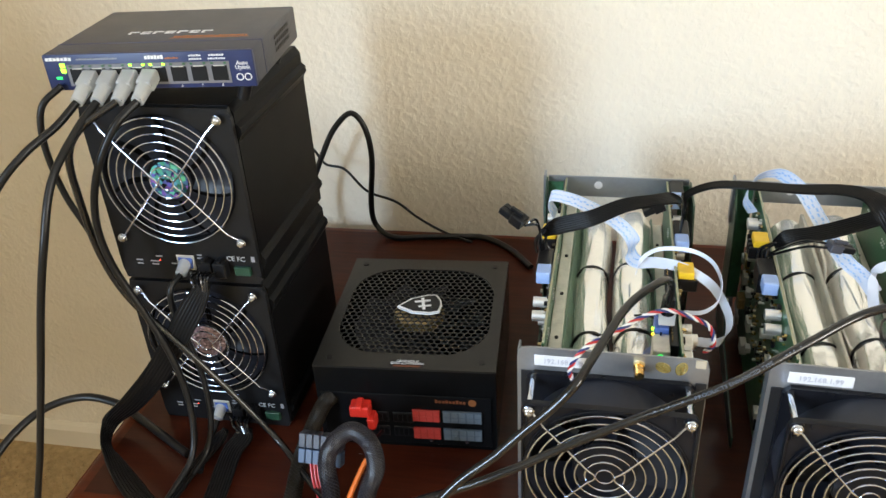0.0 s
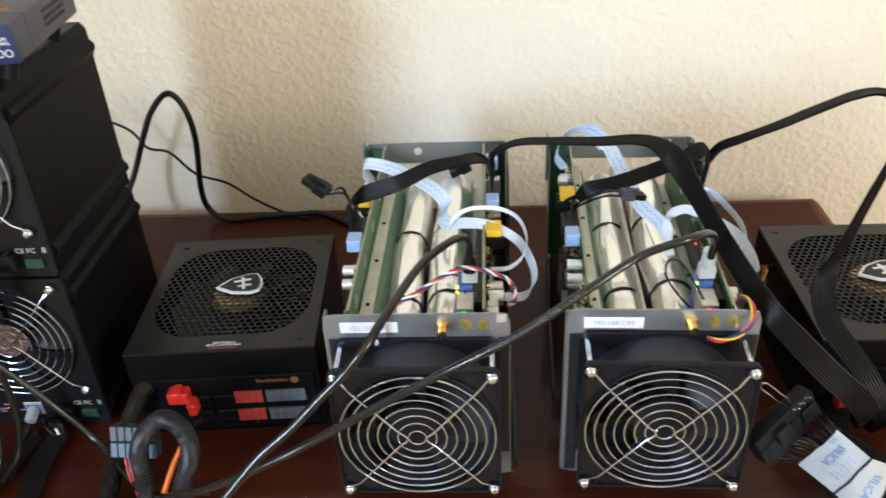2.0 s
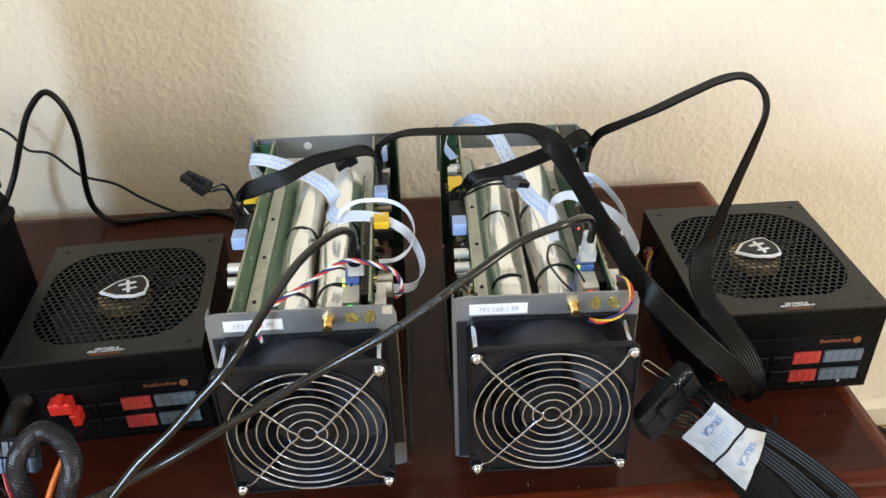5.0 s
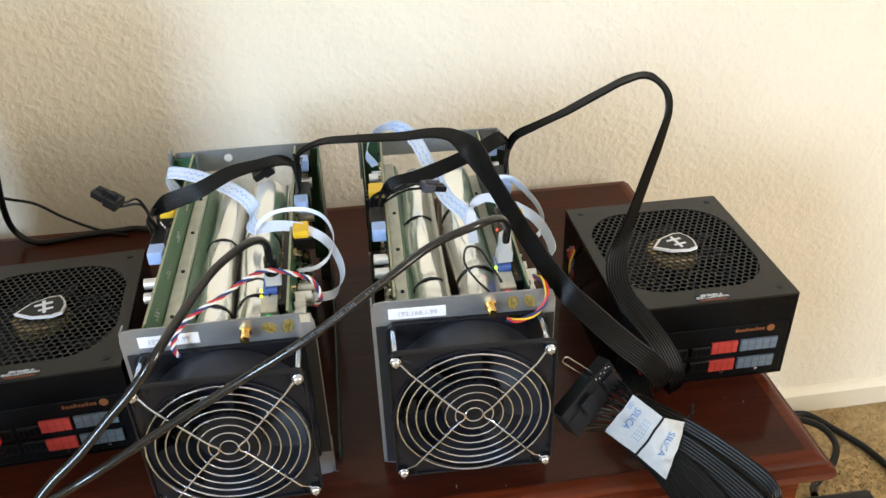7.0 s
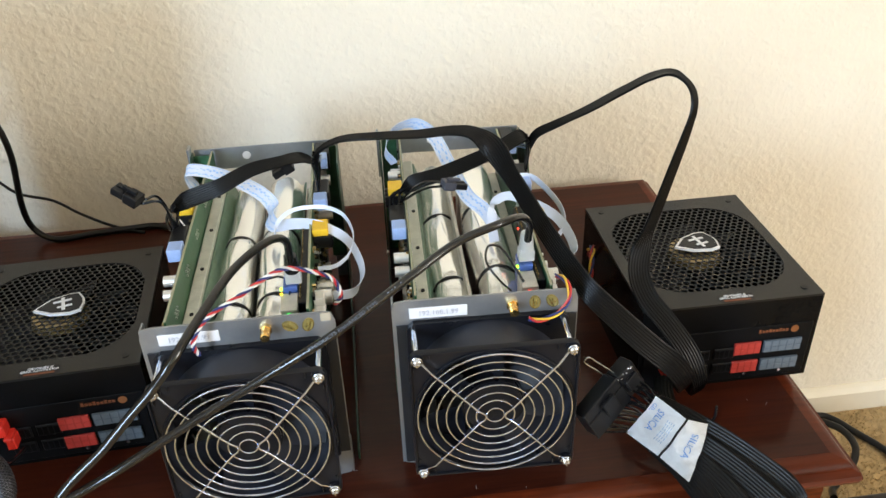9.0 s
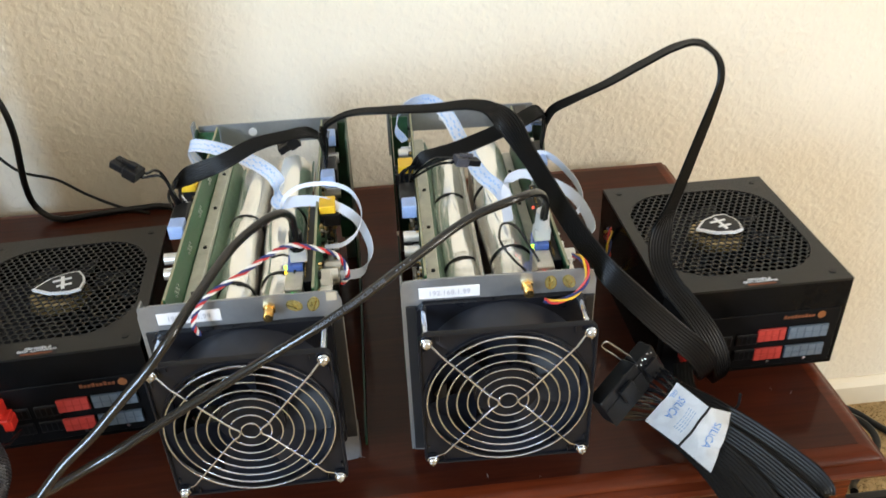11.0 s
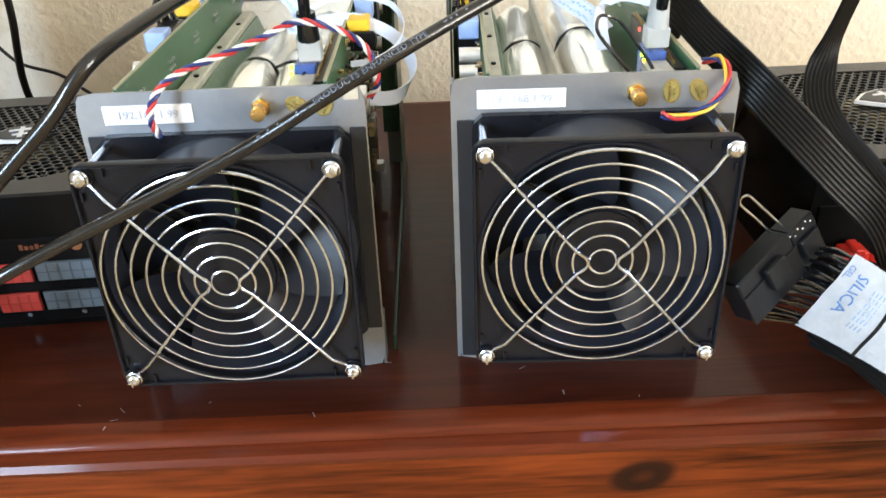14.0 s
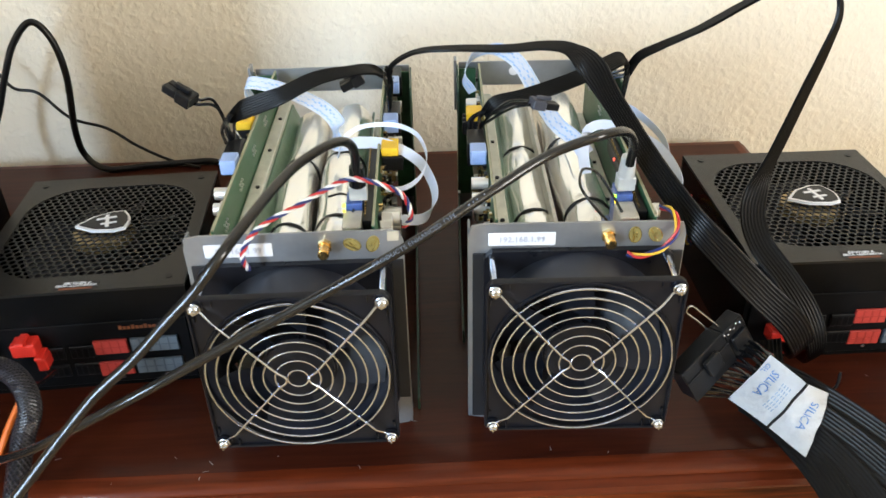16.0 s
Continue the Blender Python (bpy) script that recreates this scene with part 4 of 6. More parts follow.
    for z in (0.0125, 0.0325):
        for x0, x1, a, b, n in ((0.0055, 0.0295, REDSOCK, REDHOLE, 4), (0.032, 0.066, GREYSOCK, SOCKHOLE, 5)):
            sk = part("socket_block", box(x0, x1, F - 0.0035, F - 0.0013, z, z + 0.0125, 0.0004, 1), b, fr, "red socket block" if n == 4 else "slate grey socket block")
            w = (x1 - x0) / n
            for i in range(n):
                for j in range(2):
                    part("socket_cap", box(x0 + w * i + 0.0006, x0 + w * (i + 1) - 0.0006, F - 0.0038, F - 0.0036, z + 0.0006 + j * 0.006, z + 0.0059 + j * 0.006), a, sk, smooth=False)
    part("maker_dot", cyl((0.058, F - 0.0012, 0.0545), (0.058, F - 0.0018, 0.0545), 0.0035, 20), mat("orange_dot", (0.19, 0.06, 0.013), 0.6), fr, "orange maker dot")
    mb = bmesh.new()
    for k in range(9):
        box(0.026 + k * 0.003, 0.0282 + k * 0.003, F - 0.0017, F - 0.0013, 0.0530, 0.0555 + 0.001 * (k % 3 == 0), bm=mb)
    part("maker_print", mb, DULLORANGE, fr, "orange maker print", smooth=False)
    # raised maker's letters reduced to plain strokes
    for k in range(11):
        x, z = -0.060 + k * 0.0112, 0.0655
        bm = box(x, x + 0.0018, F - 0.0003, F - 0.00005, z, z + 0.011)
        for q in ((0,), (0, 1), (1, 2), (0, 2))[k % 4]:
            box(x + 0.0019, x + 0.0078, F - 0.0003, F - 0.00005, z + q * 0.0046, z + q * 0.0046 + 0.0017, bm=bm)
        part("embossed_letter", bm, GLOSSBLK, p, smooth=False)
    for x in (0.02, 0.052):
        part("panel_screw", cyl((x, F - 0.0011, 0.009), (x, F - 0.0016, 0.009), 0.0016, 12), NICKEL, fr)
    for x, z in ((-0.034, 0.03), (-0.012, 0.03), (-0.034, 0.014), (-0.012, 0.014)):
        so = part("modular_socket", box(x, x + 0.018, F - 0.003, F - 0.0013, z, z + 0.011, 0.0004, 1), PLASTIC, fr)
        for k in range(4):
            part("socket_cell", box(x + 0.001 + k * 0.0042, x + 0.0042 + k * 0.0042, F - 0.0034, F - 0.0031, z + 0.002, z + 0.009), BLACKMET, so, smooth=False)
    for x, z, hw in plugs:
        rp = part("red_plug", box(x - hw, x + hw, F - 0.014, F - 0.0013, z - 0.0055, z + 0.0055, 0.001, 1), RED, p, "bright red power plug")
        part("plug_latch", box(x - 0.003, x + 0.003, F - 0.017, F - 0.003, z + 0.0057, z + 0.0088, 0.0008, 1), RED, rp)
    return p


power_supply(pose(0.185, 0.7025, DESK, 0, 0, 3.2), "black modular power supply wired with braided cables", ((-0.0385, 0.0485, 0.0085), (-0.0290, 0.0350, 0.0036)))
power_supply(pose(0.7525, 0.7035, DESK, 0, 0, 0.0), "black modular power supply with flat black cables", ((-0.041, 0.020, 0.0085), (-0.053, 0.030, 0.0075)))


# ---------- the two black boxes in a stack, and the switch on them ----------
def black_box(m, sticker, label):
    b = thing("boxed_miner", label, "boxed miner", m, "stacked black boxes")
    W, Dp, H = 0.0632, 0.152, 0.156
    # ribbed aluminium shell: profile carried from front to back
    side = [(W, 0.003), (W, 0.014), (W + 0.0035, 0.018), (W + 0.0035, 0.022), (W + 0.001, 0.025), (W, 0.028), (W, 0.126), (W + 0.0015, 0.130), (W + 0.0035, 0.133), (W + 0.0035, 0.138), (W, 0.141), (W, 0.150), (W - 0.004, H)]
    outl = [(-W + 0.003, 0.0), (W - 0.003, 0.0)] + side + [(-x, z) for x, z in reversed(side)]
    part("shell", prism(outl, 0.003, Dp, "xz"), BLACKMET, b, "ribbed black anodised shell", smooth=False)
    part("front_panel", holed_plate(W - 0.0005, H / 2 - 0.0008, 0.002, 0.0555, -0.002, 0.0025, (0, 0.0945), 80, (0, H / 2)), PLASTIC, b, "matt black front panel")
    fan = fan_rotor(b, 0, 0.0018, 0.019, 0.054, sticker, 7)
    fan.matrix_local = pose(0, -0.0015, 0.0945)
    g = fan_guard(b, 0)
    g.matrix_local = pose(0, -0.0065, 0.0945)
    # printed marks, lights, jack and power sockets along the foot of the panel
    y = -0.0022
    for x, z, w in ((-0.045, 0.019, 0.006), (-0.045, 0.0155, 0.005), (-0.031, 0.0185, 0.008), (-0.031, 0.0155, 0.006), (-0.026, 0.0235, 0.006), (0.011, 0.0265, 0.004), (0.011, 0.0235, 0.005), (-0.012, 0.017, 0.008)):
        part("print_bar", box(x - w / 2, x + w / 2, y - 0.0002, y + 0.0001, z - 0.0006, z + 0.0006), INKGREY, b, smooth=False)
    letters("approval_print", "CE FC", 0.0062, mat("soft_white_print", (0.42, 0.44, 0.46), 0.6), b, Matrix.Translation((0.043, y - 0.0002, 0.0245)) @ FRONT, "white approval marks")
    part("bin_mark", box(0.0565, 0.0595, y - 0.0002, y + 0.0001, 0.0225, 0.0275), INKGREY, b, smooth=False)
    part("status_light", cyl((-0.026, y + 0.0003, 0.0195), (-0.026, y - 0.0006, 0.0195), 0.0005, 10), LEDR, b, "tiny red status light")
    j = part("network_jack", box(-0.010, 0.006, y - 0.0012, y + 0.0003, 0.012, 0.026, 0.0005, 1), GALV, b, "steel network jack")
    part("jack_body", box(-0.008, 0.004, y - 0.002, y - 0.0013, 0.014, 0.024), BLUERJ, j, smooth=False)
    for x in (0.012, 0.025):
        ps = part("power_socket", box(x, x + 0.011, y - 0.009, y + 0.0003, 0.010, 0.024, 0.0008, 1), PLASTIC, b, "black six-pin power socket")
        part("socket_latch", box(x + 0.004, x + 0.007, y - 0.008, y - 0.001, 0.0241, 0.0262), PLASTIC, ps, smooth=False)
    part("terminal_block", box(0.041, 0.055, y - 0.003, y + 0.0003, 0.010, 0.018, 0.0005, 1), PCBDK, b, "dark green terminal block")
    part("panel_screw", cyl((0.0615, y + 0.0003, 0.150), (0.0615, y - 0.0004, 0.150), 0.0022, 14), PLASTIC, b)
    part("panel_screw", cyl((0.0615, y + 0.0003, 0.006), (0.0615, y - 0.0004, 0.006), 0.0022, 14), PLASTIC, b)
    return b


black_box(pose(0.0115, 0.626, DESK, 0, 0, 0), PINKST, "black aluminium boxed miner with chrome-guarded fan")
black_box(pose(0.0115, 0.626, DESK + 0.1575, 0, 0, 0), HOLO, "black boxed miner with holographic fan hub sticker")


def network_switch(m):
    s = thing("network_switch", "navy blue and slate eight-port network switch", "network switch", m)
    W, Dp, H = 0.079, 0.120, 0.027
    part("lid", box(-W, W, 0.0022, Dp, 0.0007, H, 0.0009), SLATE, s, "slate grey enamelled steel lid")
    part("lid_seam", box(-W - 0.0003, W + 0.0003, 0.024, 0.0246, 0.001, H + 0.0003), NAVY, s, smooth=False)
    fp = part("face", box(-W, W, -0.002, 0.002, 0.0, H, 0.0008), NAVY, s, "navy blue enamelled face")
    # recess strip with eight ports
    part("port_strip", box(-0.062, 0.061, -0.0026, -0.0021, 0.0035, 0.0195), mat("port_frame_metal", (0.20, 0.20, 0.22), 0.35, 0.7), fp, "dull metal port frame", smooth=False)
    for i in range(8):
        x = -0.0605 + i * 0.0153
        po = part("port", box(x + 0.0011, x + 0.0126, -0.0031, -0.0027, 0.0055, 0.0165), PLASTIC, fp, smooth=False)
        part("port_contact", box(x + 0.003, x + 0.0107, -0.0033, -0.0032, 0.0162, 0.0170), GALV, po, smooth=False)
        for dx in (0.001, 0.0107):
            part("port_light", box(x + dx, x + dx + 0.002, -0.0036, -0.0032, 0.0178, 0.0192), LEDG if i in (3, 4) else PCB, po, smooth=False)
    for z in (0.0135, 0.0175):
        part("power_light", box(-0.0665, -0.063, -0.0028, -0.0021, z, z + 0.003), LEDG, fp, "lit green port light", smooth=False)
    part("power_light", box(-0.0715, -0.0675, -0.0028, -0.0021, 0.009, 0.0105), LEDGR, fp, "lit green power light", smooth=False)
    # maker's marks as plain bars
    def bars(x0, n, w, gap, z0, z1, material, name="print_bar"):
        bm = bmesh.new()
        for k in range(n):
            box(x0 + k * (w + gap), x0 + k * (w + gap) + w, -0.0025, -0.0021, z0, z1 if k % 2 else z1 - 0.0003, bm=bm)
        part(name, bm, material, fp, smooth=False)
    bars(-0.0765, 7, 0.0022, 0.0007, 0.0225, 0.0250, INK, "maker_print")
    bars(-0.053, 15, 0.0016, 0.0005, 0.0227, 0.0240, INKGREY)
    bars(-0.001, 6, 0.0018, 0.0006, 0.0222, 0.0250, INK)
    bars(0.014, 5, 0.0016, 0.0005, 0.0222, 0.0232, ORANGE)
    bars(0.032, 5, 0.0014, 0.0005, 0.0235, 0.0248, INK)
    bars(0.032, 5, 0.0014, 0.0005, 0.0210, 0.0222, INK)
    bars(0.047, 6, 0.0014, 0.0005, 0.0235, 0.0248, INK)
    bars(0.046, 7, 0.0014, 0.0005, 0.0210, 0.0222, INK)
    for k, t in enumerate(("Auto", "Uplink")):
        letters("face_print", t, 0.0042, INK, fp, Matrix.Translation((0.0705, -0.0022, 0.0178 - 0.0033 * k)) @ FRONT)
    for x in (0.0675, 0.0735):
        part("uplink_mark", torus(0.0024, 0.0004, 20, 6, (x, -0.0022, 0.0075)), INK, fp)
    for i in range(5, 8):
        letters("port_number", str(i + 1), 0.0026, INK, fp, Matrix.Translation((-0.0605 + i * 0.0153 + 0.007, -0.0022, 0.0018)) @ FRONT)
    # lid markings
    bm = bmesh.new()
    for k in range(7):
        x = -0.034 + k * 0.0098
        box(x, x + 0.0022, 0.047, 0.0535, H, H + 0.0003, bm=bm)
        box(x + 0.0022, x + 0.0075, 0.0515, 0.0535, H, H + 0.0003, bm=bm)
        if k % 2:
            box(x + 0.0022, x + 0.0075, 0.047, 0.0490, H, H + 0.0003, bm=bm)
    part("lid_mark", bm, INK, s, "white maker mark on the lid", smooth=False)
    bm = bmesh.new()
    for k in range(20):
        box(0.007 + k * 0.0029, 0.0092 + k * 0.0029, 0.0365, 0.0385 + 0.0007 * (k % 3 == 0), H, H + 0.0003, bm=bm)
    box(0.005, 0.066, 0.0335, 0.0342, H, H + 0.0003, bm=bm)
    part("lid_mark", bm, ORANGE, s, "orange type line on the lid", smooth=False)
    bm = bmesh.new()
    for i in range(7):
        for j in range(3):
            box(W + 0.00005, W + 0.0004, 0.055 + i * 0.006, 0.059 + i * 0.006, 0.008 + j * 0.005, 0.011 + j * 0.005, bm=bm)
    part("side_vent", bm, PLASTIC, s, "slotted side vent", smooth=False)
    for sx in (-1, 1):
        for y in (0.016, 0.105):
            part("foot", cyl((sx * 0.060, y, -0.0148), (sx * 0.066, y, 0.0006), 0.005, 16), PLASTIC, s)
    return s


network_switch(pose(0.019, 0.623, 1.0785, 0, 0, 5.7))


# ---------- cables ----------
def network_cable(pts, label, plug=None, step=8, r=0.0029, material=None, boot=None, reach=0.010):
    """A round cable; plug: (place, direction, boot colour) of a boot at its first end."""
    c = thing("network_cable", label, "cable", None, "network cables")
    part("jacket", tube(pts, r, 12, step), material or RUBBER, c)
    if plug:
        p, d = Vector(plug[0]), Vector(plug[1]).normalized()
        bt = part("boot", cyl(p, p + d * 0.014, 0.0046, 14, 0.0056), boot or CLEARPL, c, "black plug boot" if boot else "frosted clear plug boot")
        bm = box(-0.0058, 0.0058, -0.0045, 0.0045, 0, reach, 0.0006, 1)
        bmesh.ops.transform(bm, matrix=Matrix.Translation(p + d * 0.0138) @ d.to_track_quat("Z", "Y").to_matrix().to_4x4(), verts=bm.verts)
        part("plug", bm, CLEARPL, bt, "clear plug body")
    return c


def flat_cable(name, pts, dirs, width, cores, label, step=8, category="cable", thick=0.0024, material=None):
    line = smooth_path(pts, step)
    c = thing(name, label, category)
    part("jacket", sweep(line, ribbon_section(width, cores, thick), up=lerp_dirs(dirs, len(line))), material or RIBBON, c)
    return c


# network leads from the switch and to the rigs
network_cable([(0.398, 0.598, 0.931), (0.3975, 0.592, 0.952), (0.388, 0.577, 0.962), (0.367, 0.549, 0.960), (0.348, 0.506, 0.953), (0.337, 0.483, 0.946), (0.322, 0.477, 0.929), (0.307, 0.472, 0.915), (0.288, 0.465, 0.897), (0.269, 0.459, 0.882), (0.254, 0.452, 0.867), (0.233, 0.440, 0.845), (0.202, 0.422, 0.812)], "black network cable plugged into a mining rig", ((0.398, 0.600, 0.935), (0, 0.12, -1)), boot=RUBBER)
ETH_B = [(0.57, 0.597, 0.931), (0.569, 0.590, 0.948), (0.560, 0.578, 0.962), (0.541, 0.561, 0.968), (0.511, 0.555, 0.960), (0.476, 0.536, 0.948), (0.430, 0.514, 0.929), (0.377, 0.509, 0.900), (0.332, 0.496, 0.882), (0.288, 0.480, 0.866), (0.240, 0.478, 0.840), (0.195, 0.495, 0.805), (0.150, 0.520, 0.775), (0.115, 0.552, 0.768), (0.083, 0.580, 0.775), (0.050, 0.585, 0.816), (0.014, 0.585, 0.864), (-0.024, 0.585, 0.912), (-0.039, 0.585, 0.954), (-0.040, 0.582, 1.004), (-0.032, 0.575, 1.043), (-0.018, 0.578, 1.064), (0.0041, 0.5957, 1.0775)]
PRINTED = network_cable(ETH_B, "printed black network cable from switch to mining rig", ((0.57, 0.600, 0.935), (0, 0.1, -1)))
network_cable([(-0.0263, 0.593, 1.0775), (-0.035, 0.575, 1.066), (-0.048, 0.552, 1.055), (-0.065, 0.535, 1.035), (-0.085, 0.52, 1.0), (-0.115, 0.50, 0.95), (-0.15, 0.47, 0.90)], "black network cable hanging from the switch", ((-0.0263, 0.5928, 1.0775), (0.05, 0.88, 0.46)), reach=0.014, material=JACKET)
network_cable([(-0.0111, 0.5942, 1.0775), (-0.018, 0.572, 1.064), (-0.024, 0.540, 1.040), (-0.030, 0.52, 1.0), (-0.048, 0.518, 0.95), (-0.072, 0.518, 0.88), (-0.100, 0.518, 0.80), (-0.128, 0.516, 0.72), (-0.15, 0.51, 0.62), (-0.16, 0.5, 0.5), (-0.15, 0.48, 0.40), (-0.13, 0.44, 0.30), (-0.10, 0.38, 0.264)], "black network cable hanging down to the floor", ((-0.0111, 0.5940, 1.0775), (0.05, 0.88, 0.46)), reach=0.014, material=JACKET)
network_cable([(0.0193, 0.5972, 1.0775), (0.006, 0.580, 1.063), (-0.012, 0.572, 1.03), (-0.026, 0.575, 0.99), (-0.026, 0.578, 0.95), (-0.012, 0.580, 0.905), (0.002, 0.580, 0.86), (0.010, 0.575, 0.81), (0.010, 0.56, 0.77), (0.004, 0.53, 0.757), (0.0, 0.50, 0.752), (-0.004, 0.47, 0.735)], "black network cable from switch down the box fronts", ((0.0193, 0.5970, 1.0775), (0.05, 0.88, 0.46)), reach=0.014, material=JACKET)
# the printed cable's own plug at the switch
_p, _d = Vector((0.0041, 0.5955, 1.0775)), Vector((0.05, 0.88, 0.46)).normalized()
bt = part("boot", cyl(_p, _p + _d * 0.014, 0.0046, 14, 0.0056), CLEARPL, PRINTED, "frosted clear plug boot")
_b = box(-0.0058, 0.0058, -0.0045, 0.0045, 0, 0.014, 0.0006, 1)
bmesh.ops.transform(_b, matrix=Matrix.Translation(_p + _d * 0.0138) @ _d.to_track_quat("Z", "Y").to_matrix().to_4x4(), verts=_b.verts)
part("plug", _b, CLEARPL, bt, "clear plug body")
# short leads into the boxes' own jacks
network_cable([(0.0085, 0.612, 0.921), (0.004, 0.600, 0.915), (0.003, 0.598, 0.895), (0.010, 0.596, 0.865), (0.018, 0.592, 0.83), (0.020, 0.585, 0.79), (0.016, 0.572, 0.762), (0.012, 0.55, 0.756)], "short black network lead in the upper box jack", ((0.0085, 0.6125, 0.9215), (0.0, 0.75, 0.3)), r=0.0026, material=JACKET)
network_cable([(0.0085, 0.611, 0.762), (0.008, 0.600, 0.7565), (0.010, 0.58, 0.7545), (0.016, 0.555, 0.7545)], "short black network lead in the lower box jack", ((0.0085, 0.6125, 0.7635), (0.0, 0.75, 0.3)), r=0.0026, material=JACKET)


def mains_lead(pts, label, r=0.0036):
    c = thing("power_cable", label, "power cable")
    part("jacket", tube(pts, r, 12), JACKET, c)
    return c


mains_lead([(-0.049, 0.612, 1.083), (-0.062, 0.600, 1.070), (-0.068, 0.598, 1.04), (-0.066, 0.6, 1.0), (-0.058, 0.604, 0.965), (-0.056, 0.612, 0.93), (-0.062, 0.63, 0.90)], "thin black power lead of the switch", 0.0026)
mains_lead([(-0.04, 0.90, 0.757), (-0.035, 0.95, 0.78), (-0.018, 0.98, 0.818), (0.004, 0.98, 0.864), (0.023, 0.98, 0.899), (0.047, 0.98, 0.921), (0.063, 0.98, 0.903), (0.068, 0.98, 0.863), (0.061, 0.98, 0.80), (0.063, 0.985, 0.766), (0.088, 0.975, 0.7545), (0.130, 0.98, 0.7545), (0.175, 0.985, 0.7545), (0.205, 0.985, 0.7545), (0.24, 0.96, 0.7545), (0.27, 0.92, 0.7545)], "thick black power cord looping up against the wall")
mains_lead([(-0.05, 1.0, 0.885), (-0.018, 1.0, 0.868), (-0.001, 1.0, 0.844), (0.024, 1.0, 0.837), (0.051, 1.0, 0.807), (0.088, 1.0, 0.793), (0.116, 1.0, 0.771), (0.152, 0.99, 0.7565), (0.19, 0.975, 0.7525)], "thin black cord along the wall", 0.0017)
mains_lead([(0.088, 0.80, 0.757), (0.07, 0.802, 0.7565), (0.04, 0.805, 0.7565)], "black power cord behind the power supply", 0.0036)
mains_lead([(-0.19, 0.45, 0.62), (-0.205, 0.50, 0.69), (-0.200, 0.555, 0.733), (-0.178, 0.60, 0.756), (-0.140, 0.622, 0.7645), (-0.100, 0.622, 0.761), (-0.069, 0.610, 0.7545), (-0.03, 0.588, 0.7545), (-0.005, 0.574, 0.7545)], "thick black cable bridging over the table edge", 0.0038)


def cable_print(line_pts, label, n=26, start=0.18, end=0.42):
    """Small worn print along the upper side of a network cable, as plain bars."""
    line = smooth_path(line_pts, 40)
    rng = random.Random(3)
    bm = bmesh.new()
    view = Vector((0.1, -0.6, 0.75))
    for k in range(n):
        i = int(len(line) * (start + (end - start) * k / n))
        p, q = line[i], line[i + 1]
        t = (q - p).normalized()
        nrm = (view - t * view.dot(t)).normalized()
        u = t.cross(nrm)
        w, h = rng.uniform(0.0009, 0.0017), rng.uniform(0.0003, 0.00045)
        if rng.random() < 0.12:
            continue
        c0 = p + nrm * 0.00302
        bm.faces.new([bm.verts.new(c0 + t * a + u * b - nrm * abs(b) * 0.15) for a, b in ((0, -h), (w, -h), (w, h), (0, h))])
    ob = part("cable_print", bm, WORNINK, None, "", smooth=False)
    return ob


for a, b in ((0.231, 0.242), (0.294, 0.312)):
    cp = cable_print(ETH_B, "", 5, a, b)
    cp.parent = PRINTED
    tagged(cp, "worn white print on the jacket", kind="stuff")


def cable_words(parent, line_pts, text, i0, i1, r):
    """Writing bent along the front of a cable, from point i0 of its line to point i1."""
    line = smooth_path(line_pts, 40)
    ob = letters("cable_words", text, 0.0034, WORNINK, parent, Matrix.Identity(4), "pale type print on the jacket", 0.00005)
    half = max(v.co.x for v in ob.data.vertices)
    view = Vector((0.0, -0.78, 0.62))
    for v in ob.data.vertices:
        f = i0 + (i1 - i0) * (v.co.x / half + 1) / 2
        k = int(f)
        p, t = line[k].lerp(line[k + 1], f - k), (line[k - 3] - line[k + 3]).normalized()
        nrm = (view - t * view.dot(t)).normalized()
        side = nrm.cross(t)
        a = v.co.y / r
        v.co = p + (nrm * math.cos(a) + side * math.sin(a)) * (r + 0.00006 + v.co.z)


cable_words(PRINTED, ETH_B, "PRODUCTS ENHANCED TYPE", 40 * 6.36, 40 * 5.46, 0.0029)


def dust():
    """Lint and pale scratches on the table near its front edge."""
    rng = random.Random(11)
    bm = bmesh.new()
    for _ in range(24):
        x, y = rng.uniform(0.12, 0.80), rng.uniform(0.516, 0.60)
        a, n, w = rng.uniform(0, 3.14), rng.uniform(0.0005, 0.0026), rng.uniform(0.00015, 0.00032)
        d, o = Vector((math.cos(a), math.sin(a), 0)), Vector((-math.sin(a), math.cos(a), 0))
        c = Vector((x, y, DESK + 0.0006))
        bm.faces.new([bm.verts.new(c + d * s * n + o * t * w) for s, t in ((-1, -1), (1, -1), (1, 1), (-1, 1))])
    tagged(part("table_dust", bm, INKGREY, None, "", smooth=False), "pale dust specks and lint on the table", "dust", "", "stuff")


dust()


# ---------- flat power cables ----------
def pinched(width, cores, ends=0.45, thick=0.0024):
    base = ribbon_section(width, cores, thick)

    def sec(f):
        k = 1 - (1 - ends) * max(0.0, 1 - min(f, 1 - f) / 0.14)
        return [(u * k, v * (1 + (1 - k) * 1.5)) for u, v in base]

    return sec


def power_ribbon(pts, dirs, label, plugs=(), width=0.0195, cores=8):
    c = thing("flat_power_cable", label, "flat cable", None, "flat power cables")
    line = smooth_path(pts, 8)
    part("jacket", sweep(line, pinched(width, cores), up=lerp_dirs(dirs, len(line))), RIBBON, c)
    for a, b in plugs:
        spare_plug(c, a, b)
    return c


